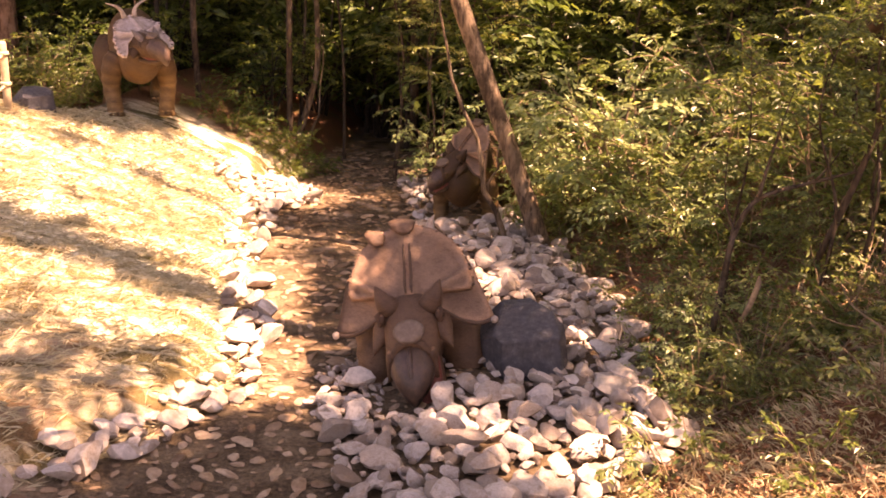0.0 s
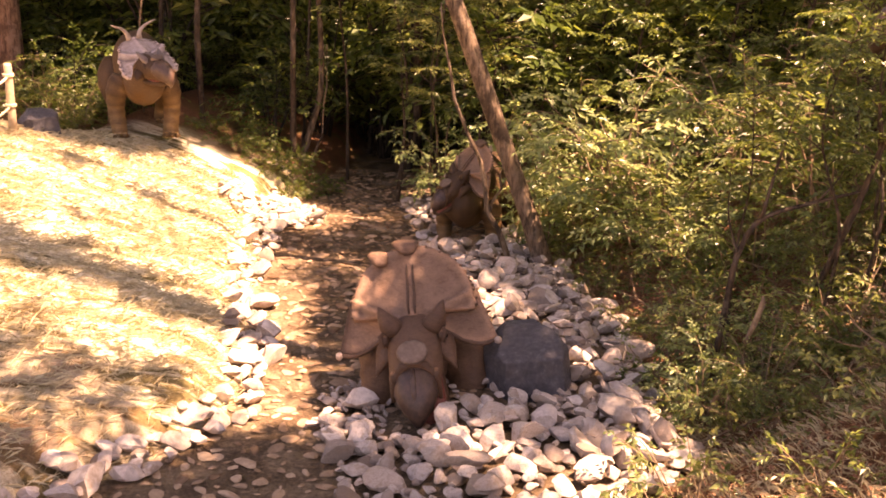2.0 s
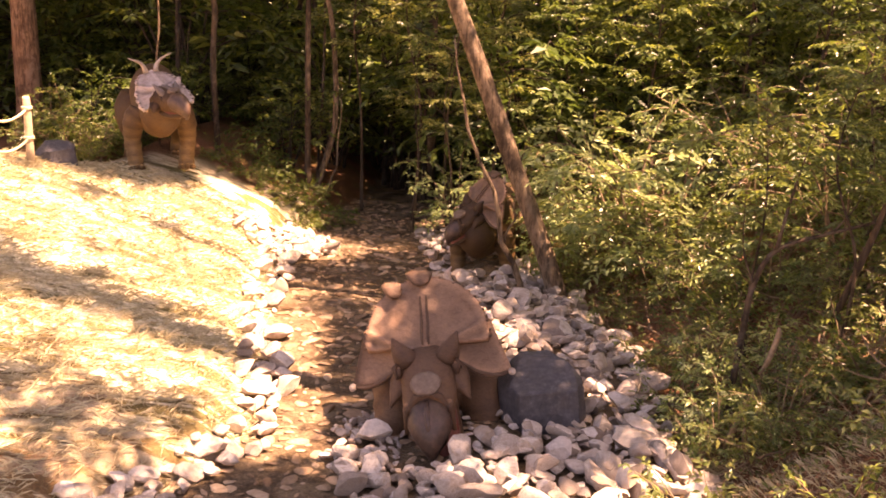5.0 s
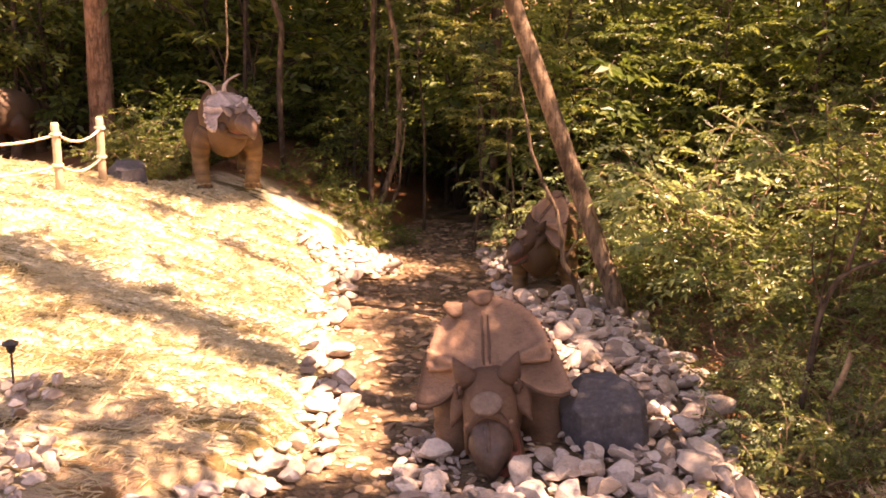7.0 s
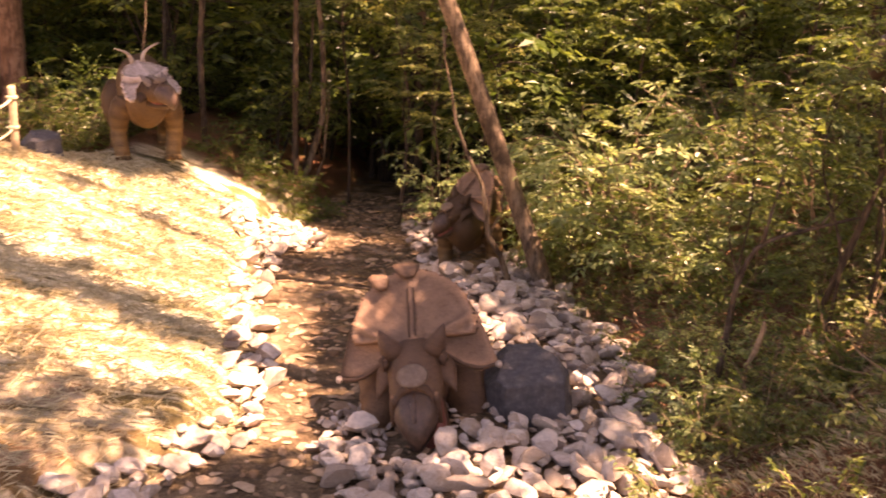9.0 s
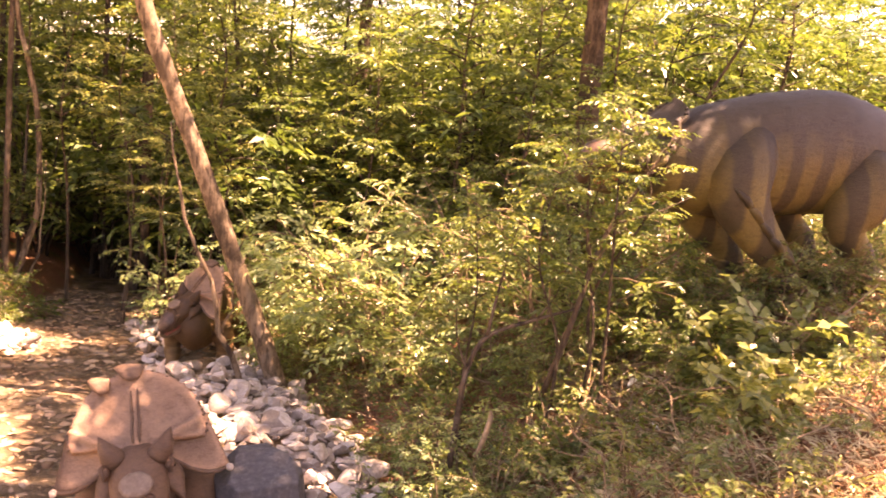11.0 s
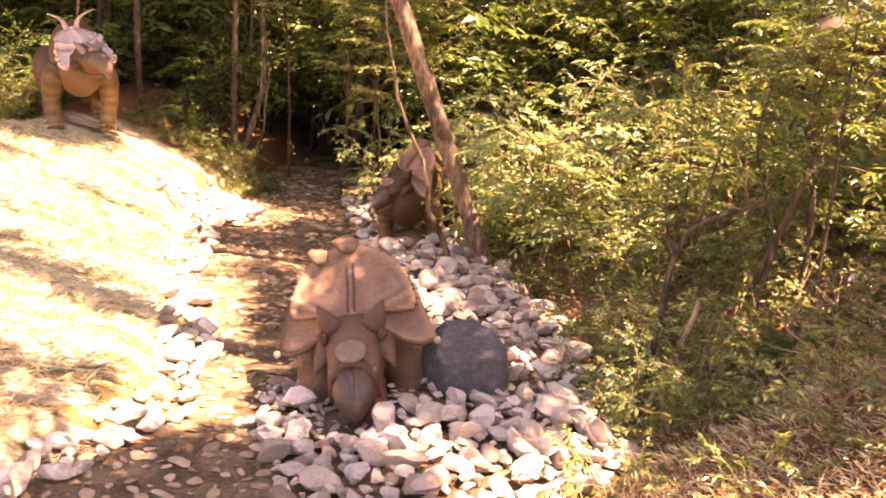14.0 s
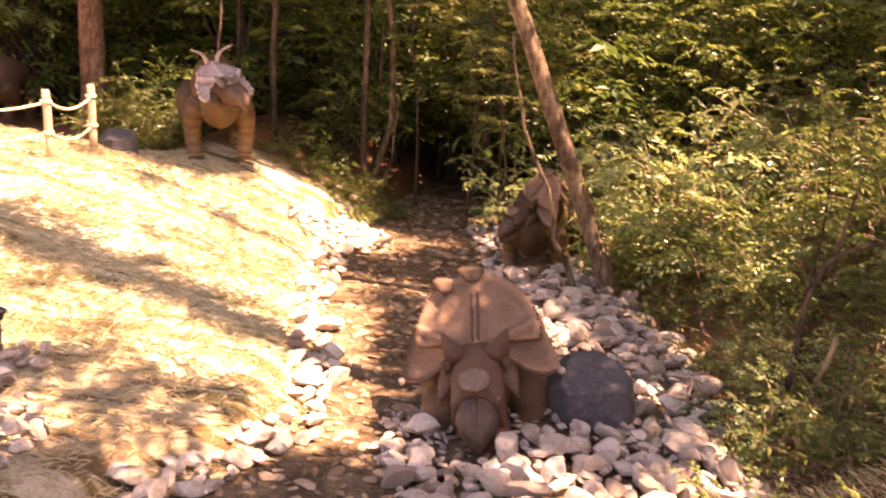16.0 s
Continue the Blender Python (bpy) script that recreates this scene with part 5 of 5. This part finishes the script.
# low shrubs before the striped statue
for x, y, turn, scale in ((5.25, 8.65, 40, 0.58), (4.75, 8.5, 150, 0.54), (5.0, 8.2, 260, 0.48)):
    copy_thing(P_SHRUB[1], Matrix.Translation(on(x, y, 0.05)) @ pose(0, 0, 0, 0, 0, turn) @ Matrix.Scale(scale, 4))
# young trees that fill the slope behind
P_YOUNG = [young_tree("young_tree", 181 + k, 6.0, 0.6, 1.7, 20, 0.22, (0.12, 0.15)[k % 2], 0.045, (M_LEAF_MID, M_LEAF)[k % 2], M_BARK, "young leafy tree on the wooded slope", bend=0.6, reach=0.44) for k in range(3)]
young = []
for _ in range(6000):
    x, y = rng.uniform(1.6, 15), rng.uniform(14.5, 21)
    if x - float(creek_right(y)) < (3.9 if y < 17.2 else 1.4) or x > 0.74 * y + 1.0:
        continue
    if all((x - a) ** 2 + (y - b) ** 2 > 1.45 ** 2 for a, b in young):
        young.append((x, y))
    if len(young) >= 30:
        break
young += [(1.9, 18.9), (3.1, 19.6), (1.6, 21.0), (4.4, 20.6), (2.8, 22.2), (5.9, 21.8)]
for k, p in enumerate(P_YOUNG):
    scatter(p, [(x, y, 40 * k, s, 0.05) for x, y, s in ((4.6, 11.6, 0.55),)[k:]] + [(x, y, rng.uniform(0, 360), rng.uniform(0.6, 1.0), 0.05) for x, y in young[k::3]], "young trees")

# slim trees with bare stems before the striped statue
P_AIRY = young_tree("slim_tree", 191, 6.0, 3.4, 1.2, 12, 0.2, 0.13, 0.045, M_LEAF, M_BARK, "slim young tree with a bare stem on the slope", bend=0.7, reach=0.4)
scatter(P_AIRY, [(3.5, 8.9, 10, 0.52, 0.05), (4.25, 9.35, 130, 0.54, 0.05), (3.9, 9.05, 250, 0.50, 0.05), (2.9, 9.6, 60, 0.5, 0.05), (4.02, 8.75, 40, 0.54, 0.05)], "slim trees")

# ---- stones of the creek ----
STONES = [stone_mesh(200 + k) for k in range(12)]
for me in STONES:
    me.materials.append(M_STONE)
bank = tagged(new("stone_bank"), "loose pale limestone rubble lining the creek", "stones", kind="structure")


def heap(x, y):
    """True where the rubble lies thick."""
    if (x + 0.32) ** 2 / 0.20 + (y - 8.42) ** 2 / 0.34 < 1:
        return False
    if (x - 0.2) ** 2 / 0.45 + (y - 15.4) ** 2 / 0.6 < 1:
        return False
    if (x - 0.16) ** 2 / 0.09 + (y - 8.72) ** 2 / 0.12 < 1:
        return False
    left = float(creek_left(y)) - x
    right = x - float(creek_right(y))
    w = float(rough(x * 2, y * 2)) * 0.12
    inner = float(np.interp(y, [5, 6.6, 7.6, 8.4, 10.4, 13.4, 16, 18], [-0.6, -0.75, -0.9, -1.0, -0.6, -0.1, -0.6, -0.9]))
    if x > inner + w and right < 0.12 + w and y < 18.5:
        return True
    if -0.24 + w < left < 0.20 and 5 < y < 18 and float(rough(x * 4.3 + 2.0, y * 2.9)) > -0.22:
        return True
    if (x + 3.15) ** 2 / 0.7 + (y - 16.6) ** 2 / 1.2 < 1:
        return True
    return (x + 4.80) ** 2 / 0.12 + (y - 8.38) ** 2 / 0.15 < 1 or (x + 4.35) ** 2 + (y - 7.0) ** 2 < 0.34


rs = random.Random(5)
places = spread(rs, heap, (-6.5, 2.6, 4.6, 18.6), lambda x, y: 0.195, 50000)
small = spread(rs, lambda x, y: float(creek_left(y)) < x < float(creek_right(y)) and not heap(x, y), (-3.8, 2.4, 5, 22), lambda x, y: 0.125, 36000)
stones = [(x, y, g * rs.choice((0.85, 1.1, 1.35, 1.6, 2.1)) * (1.1 if x < -1.6 else 1.0), 0.09) for x, y, g in places]
stones += [(x + rs.uniform(-0.12, 0.12), y + rs.uniform(-0.12, 0.12), g * rs.uniform(0.8, 1.3), 0.16) for x, y, g in places if x < -1.6 and rs.random() < 0.5]
stones += [(x + rs.uniform(-0.1, 0.1), y + rs.uniform(-0.1, 0.1), g * rs.uniform(0.7, 1.1), 0.12 + 0.10 * k) for k in range(3) for x, y, g in places if x < -3.7 and y < 9.5 and rs.random() < 0.75]
stones += [(x + rs.uniform(-0.1, 0.1), y + rs.uniform(-0.1, 0.1), g * rs.uniform(0.95, 1.5), 0.19) for x, y, g in places if -1.0 < x < 2.1 and rs.random() < 0.6 and (x + 0.3) ** 2 + (y - 8.4) ** 2 > 0.66]
stones += [(x + rs.uniform(-0.1, 0.1), y + rs.uniform(-0.1, 0.1), g * rs.uniform(0.8, 1.4), 0.20 + 0.10 * k) for k in range(2) for x, y, g in places if (x + 3.1) ** 2 / (0.62 - 0.25 * k) + (y - 16.5) ** 2 / (1.0 - 0.4 * k) < 1]
pebbly = spread(rs, lambda x, y: heap(x, y) and x > -1.2, (-1.2, 2.4, 4.8, 14.0), lambda x, y: 0.15, 30000)
stones += [(x, y, rs.uniform(0.09, 0.17), 0.16) for x, y, g in pebbly]
muzzle = spread(rs, lambda x, y: -1.15 + 0.1 * math.sin(y * 9) < x < 0.15 and not heap(x, y) and not (abs(x + 0.30) < 0.24 and 8.0 < y < 8.75), (-1.2, 0.2, 7.7, 9.2), lambda x, y: 0.10, 9000)
stones += [(x, y, rs.uniform(0.08, 0.16), 0.10) for x, y, g in muzzle]
stones.sort(key=lambda s: (s[0] + 0.4) ** 2 + (s[1] - 6.8) ** 2)
rest_v, rest_f = [], []
for i, (x, y, size, up) in enumerate(stones):
    size = min(0.88 * size * (1.2 if y < 8.0 and x > -1.0 and up < 0.15 else 1.0), (0.36 if y < 10 else 0.46) if x > -1.6 else 0.20 if x < -3.7 and y < 9.5 else 0.38)
    me = STONES[rs.randrange(12)]
    m = Matrix.Translation(on(x, y) + Vector((0, 0, up * size / 0.27 * 0.9))) @ pose(0, 0, 0, rs.uniform(-25, 25), rs.uniform(-25, 25), rs.uniform(0, 360)) @ Matrix.Diagonal((size, size * rs.uniform(0.75, 1.05), size * rs.uniform(0.7, 1.0), 1))
    if i < 300:
        part("stone", me, bank, "", m)
    else:
        start = len(rest_v)
        rest_v += [tuple(m @ v.co) for v in me.vertices]
        rest_f += [tuple(k + start for k in p.vertices) for p in me.polygons]
rest = part("stone_rubble", mesh_of("stone_rubble", rest_v, rest_f, M_STONES), bank)
rest.data.set_sharp_from_angle(angle=radians(27))
tagged(rest, kind="stuff")

# flat brown pebbles of the stream bed
pv, pf = [], []
for x, y, size in small:
    me = STONES[rs.randrange(12)]
    size *= rs.choice((0.4, 0.55, 0.75, 1.0, 1.45))
    m = Matrix.Translation(on(x, y) + Vector((0, 0, 0.01))) @ pose(0, 0, 0, rs.uniform(-10, 10), rs.uniform(-10, 10), rs.uniform(0, 360)) @ Matrix.Diagonal((size * 1.15, size * rs.uniform(0.6, 1.0), size * 0.36, 1))
    start = len(pv)
    pv += [tuple(m @ v.co) for v in me.vertices]
    pf += [tuple(k + start for k in p.vertices) for p in me.polygons]
tagged(new("creek_pebbles", mesh_of("creek_pebbles", pv, pf, M_PEBBLES, False)), "flat wet brown pebbles on the muddy stream bed", "pebbles", kind="stuff")

# ---- slope clutter ----
def curve_thing(name, path, radii, material, label, category, sides=8, twigs=(), wobble=0.05):
    root = new(name) if twigs else None
    s = Shape()
    line = bezier(path, 16)
    s.tube(line, [float(np.interp(i / 16, np.linspace(0, 1, len(radii)), radii)) for i in range(17)], sides, 0, wobble, 4)
    if not twigs:
        return tagged(new(name, s.mesh(name, material)), label, category)
    part("stem", s.mesh("stem", material), root)
    for tw, r in twigs:
        t = Shape()
        t.tube(bezier(tw, 8), [r * (1 - 0.85 * i / 8) for i in range(9)], 6)
        part("branch", t.mesh("branch", material), root)
    return tagged(root, label, category)


curve_thing("sapling", [(2.60, 9.0, 0.3), (2.66, 9.0, 1.23), (2.70, 9.0, 1.63), (2.87, 9.0, 1.98), (3.36, 9.0, 2.17), (3.81, 9.0, 2.31)], [0.036, 0.032, 0.028, 0.024, 0.019, 0.012], M_BARK, "bent brown sapling arching over the slope", "sapling",
            twigs=[([(2.87, 9.0, 1.98), (2.95, 9.0, 2.5), (3.05, 8.95, 3.1)], 0.022), ([(2.7, 9.0, 1.63), (2.55, 8.95, 2.0), (2.5, 8.9, 2.5)], 0.015), ([(3.36, 9.0, 2.17), (3.5, 8.9, 2.45), (3.6, 8.9, 2.8)], 0.012)])
curve_thing("sapling", [(3.55, 9.2, 1.2), (3.75, 9.0, 2.2), (3.87, 9.0, 2.71), (4.04, 9.0, 3.17), (4.23, 9.0, 3.46), (4.6, 9.0, 4.1)], [0.036, 0.032, 0.028, 0.024, 0.02, 0.010], M_BARK, "brown forked sapling on the slope", "sapling",
            twigs=[([(3.87, 9.0, 2.71), (3.75, 8.95, 3.2), (3.7, 8.9, 3.8)], 0.025), ([(4.04, 9.0, 3.17), (4.4, 8.9, 3.3), (4.8, 8.9, 3.5)], 0.016)])
curve_thing("dead_root", [(2.86, 8.6, 1.36), (2.86, 8.6, 1.26), (2.80, 8.6, 1.03), (2.74, 8.6, 0.9)], [0.012, 0.030, 0.028, 0.014], M_DEAD, "pale broken dead root standing in the shrubs", "root")
curve_thing("fallen_branch", [(2.68, 8.5, 0.78), (2.55, 8.45, 0.5), (2.45, 8.4, 0.25)], [0.02, 0.03, 0.02], M_DEAD, "short pale dead branch leaning on the slope", "branch")
curve_thing("fallen_log", [(4.25, 10.3, 1.30), (4.60, 10.05, 1.48), (4.97, 9.86, 1.72), (5.35, 9.8, 1.93), (5.72, 9.78, 2.12)], [0.035, 0.055, 0.060, 0.050, 0.035], M_BARK, "dark rotten log lying across the leaf litter", "log", 10, wobble=0.12)
crng = random.Random(21)
P_STICKS = []
for k in range(5):
    a = [(0, 0, 0), (0.35, crng.uniform(-0.08, 0.08), 0.05), (0.8, crng.uniform(-0.15, 0.15), 0.08), (1.3, crng.uniform(-0.2, 0.2), 0.06)]
    P_STICKS.append(curve_thing("fallen_branch", a, [0.013, 0.011, 0.008, 0.003], M_DEAD if k % 2 else M_TWIG, "dry brown fallen branch lying on leaf litter", "branch", 6,
                                [([a[1], (0.6, 0.2, 0.12), (0.85, 0.35, 0.2)], 0.008), ([a[2], (1.0, -0.15, 0.14), (1.15, -0.3, 0.22)], 0.006)]))
sticks = []
while len(sticks) < 110:
    x, y = crng.uniform(1.8, 9), crng.uniform(5.5, 12)
    if x - float(creek_right(y)) > 0.25 and x < 0.8 * y + 0.8:
        sticks.append((x, y))
for k, p in enumerate(P_STICKS):
    tagged(p, group="fallen branches")
    for i, (x, y) in enumerate(sticks[k::5]):
        z = on(x, y) + Vector((0, 0, 0.03))
        fall = (float(ground(x + 0.5, y)) - float(ground(x - 0.5, y)))
        m = Matrix.Translation(z) @ pose(0, 0, 0, 0, -math.degrees(math.atan(fall)), 0) @ pose(0, 0, 0, crng.uniform(-15, 15), crng.uniform(-14, 6), crng.uniform(0, 360)) @ Matrix.Scale(crng.uniform(0.6, 1.3), 4)
        if i:
            copy_thing(p, m)
        else:
            first = m
    p.matrix_basis = first

# ---- low plants and litter on the slope ----
nrng = np.random.default_rng(8)


def strewn(name, count, inside, box, size, material, label, category, lift=0.015, tilt=0.35, width=0.5, stand=0.0):
    """Loose blades or leaves on the ground, as one joined mesh."""
    pts = nrng.uniform((box[0], box[2]), (box[1], box[3]), (count * 4, 2))
    pts = pts[inside(pts[:, 0], pts[:, 1])][:count]
    n = len(pts)
    z = ground(pts[:, 0], pts[:, 1]) + lift
    a = nrng.uniform(0, 2 * np.pi, n)
    length = size * nrng.uniform(0.5, 1.5, n)
    way = np.stack([np.cos(a), np.sin(a), nrng.normal(0, tilt, n) + stand], 1)
    way[:, 2] = np.where(stand > 0, np.abs(way[:, 2]), way[:, 2])
    way /= np.linalg.norm(way, axis=1, keepdims=True)
    across = np.stack([-np.sin(a), np.cos(a), nrng.normal(0, tilt, n)], 1)
    base = np.stack([pts[:, 0], pts[:, 1], z], 1)
    mid = base + way * (length * 0.5)[:, None] + np.array([0, 0, 1.0]) * (length * 0.10)[:, None]
    half = across * (length * width * 0.5)[:, None]
    quad = np.stack([base, mid + half, base + way * length[:, None], mid - half], 1).reshape(-1, 3)
    i = np.arange(n)[:, None] * 4
    faces = np.concatenate([i + [0, 1, 2], i + [0, 2, 3]], 1).reshape(-1, 3)
    return tagged(new(name, mesh_of(name, quad.tolist(), faces.tolist(), material, False)), label, category, kind="stuff")


def right_of(x, y):
    return x - creek_right(y)


def left_of(x, y):
    return creek_left(y) - x


strewn("straw", 42000, lambda x, y: (left_of(x, y) > -0.05) & (y < 17.5 + 0.3 * (x + 6)) & ((y > 8.6) | (np.sin(x * 371.0 + y * 917.0) > 0.2)), (-9.5, -1.8, 5, 17.5), 0.15, M_STRAW, "loose dry straw spread over the bank", "straw", 0.008, 0.28, 0.06)
strewn("leaf_litter", 60000, lambda x, y: (right_of(x, y) > 0.1) & (x < 0.9 * y + 1), (1.2, 12, 4.5, 15), 0.040, M_LITTER, "dry brown fallen leaves on the slope", "leaf litter", 0.02, 0.4, 0.55)
strewn("dry_grass", 16000, lambda x, y: (right_of(x, y) > 0.05) & (y < 9.5) & (right_of(x, y) < 4.0), (1.0, 6.5, 4.5, 9.5), 0.11, M_STRAW, "dry tan grass blades beside the stones", "grass", 0.0, 0.4, 0.06, 0.3)
strewn("green_weeds", 3800, lambda x, y: (right_of(x, y) > 0.3) & (np.sin(x * 2.3 + y) + np.sin(y * 3.1 - x) > 0.3), (1.2, 11, 6.8, 15), 0.075, M_LEAF, "low green weeds on the slope", "weeds", 0.03, 0.5, 0.45, 0.5)

P_LOW = [shrub("low_plant", 161 + k, 0.55, 0.5, 7, 0.10, 0.070, M_LEAF if k % 2 else M_LEAF_WARM, "low leafy green plant on the creek slope", arms=2, reach=0.15, per_twig=5) for k in range(3)]
low = []
for _ in range(9000):
    x, y = crng.uniform(1.2, 11), crng.uniform(5.2, 16)
    r = float(right_of(x, y))
    if r < 0.15 or x > 0.8 * y + 0.6 or (y < 7.4 and x > 2.2 and crng.random() < 0.5) or (y < 7.6 and r < 2.0 and crng.random() < 0.93) or (y < 9.0 and crng.random() < 0.25):
        continue
    if all((x - a) ** 2 + (y - b) ** 2 > 0.45 ** 2 for a, b in low):
        low.append((x, y))
    if len(low) >= 200:
        break
for k, p in enumerate(P_LOW):
    scatter(p, [(x, y, crng.uniform(0, 360), crng.uniform(0.6, 1.4), 0.03) for x, y in low[k::3]], "low plants")
P_BROAD = shrub("broadleaf_plant", 165, 0.8, 0.6, 8, 0.15, 0.15, M_LEAF_WARM, "broad-leaved green plant on the shady slope", per_twig=5, arms=2, reach=0.28, width=0.72)
scatter(P_BROAD, [(5.05, 7.75, 0, 1.0, 0.03), (5.20, 8.35, 80, 0.9, 0.03), (4.55, 6.75, 200, 0.8, 0.03), (5.55, 8.0, 300, 1.1, 0.03), (4.9, 7.1, 140, 0.7, 0.03), (3.5, 8.3, 30, 0.6, 0.03)], "broad-leaved plants")


def pale_leaf():
    """A curled bleached leaf, cupped along its midrib."""
    s = Shape()
    grid = []
    for i in range(7):
        for k in range(5):
            u, v = i / 6, k / 4 * 2 - 1
            wide = 0.036 * math.sin(math.pi * (0.06 + 0.9 * u)) + 0.002
            grid.append((0.13 * u - 0.06, wide * v, 0.030 * v * v * math.sin(math.pi * u) + 0.035 * u * u))
    s.sheet(grid, 5, 7, Vector((0, 0, -0.0015)))
    return tagged(new("pale_leaf", s.mesh("pale_leaf", M_PALE)), "bleached curled fallen leaf on brown litter", "leaf", "bleached leaves")


M_PALE = plain_material("bleached_leaf", (0.62, 0.58, 0.50), (0.82, 0.80, 0.74), 20, 0.6)
first_leaf = pale_leaf()
for k, (x, y) in enumerate(((4.48, 9.0), (4.08, 9.0), (4.24, 7.94), (3.88, 6.4))):
    m = Matrix.Translation(on(x, y) + Vector((0, 0, 0.05))) @ pose(0, 0, 0, 20, -25, 70 * k) @ Matrix.Scale(1.0 + 0.15 * (k % 2), 4)
    if k:
        copy_thing(first_leaf, m)
    else:
        first_leaf.matrix_basis = m
# plants on the wooded side of the bank
P_EDGE = shrub("bank_plant", 171, 0.7, 0.65, 9, 0.12, 0.085, M_LEAF_MID, "leafy green plant at the shady top of the bank", arms=3, reach=0.22)
scatter(P_EDGE, [(-3.6, 18.6, 10, 0.8, 0.05), (-4.3, 18.9, 70, 0.8, 0.05), (-3.1, 18.3, 150, 0.75, 0.05), (-4.9, 19.3, 200, 0.8, 0.05), (-2.8, 18.9, 20, 1.0, 0.05), (-3.3, 19.4, 40, 1.0, 0.05), (-4.0, 19.7, 300, 0.9, 0.05)], "bank plants")
for k, (x, y, size) in enumerate(((-7.25, 18.7, 0.72), (-7.9, 19.3, 0.85), (-6.9, 19.8, 0.7), (-8.6, 19.8, 0.8))):
    copy_thing(P_SHRUB[1 + 2 * (k % 2)], Matrix.Translation(on(x, y, 0.05)) @ pose(0, 0, 0, 0, 0, 60 * k) @ Matrix.Scale(size, 4))
# pale-leaved shrubs where sunlit clumps belong, the sun put into their leaf colour
P_POP = shrub("bright_shrub", 175, 2.2, 1.2, 10, 0.17, 0.125, M_LEAF_SUNLIT, "green shrub by the creek, sunlight put into its pale leaf colour", arms=4, reach=0.36)
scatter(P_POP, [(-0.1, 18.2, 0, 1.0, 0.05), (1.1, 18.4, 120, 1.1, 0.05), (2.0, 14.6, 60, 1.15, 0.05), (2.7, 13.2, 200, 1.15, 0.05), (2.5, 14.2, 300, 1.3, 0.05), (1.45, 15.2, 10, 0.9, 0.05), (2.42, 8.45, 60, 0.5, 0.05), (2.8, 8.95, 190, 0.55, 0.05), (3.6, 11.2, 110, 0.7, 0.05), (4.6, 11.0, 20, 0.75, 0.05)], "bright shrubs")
for k, (x, y, s) in enumerate(((5.2, 9.4, 0.50), (5.75, 9.3, 0.50), (6.3, 9.3, 0.48), (4.8, 9.5, 0.6), (6.9, 9.2, 0.46), (4.65, 9.6, 0.8), (3.9, 9.7, 0.55))):
    copy_thing(P_SHRUB[k % 4], Matrix.Translation(on(x, y)) @ pose(0, 0, 0, 0, 0, 77 * k) @ Matrix.Scale(s, 4))
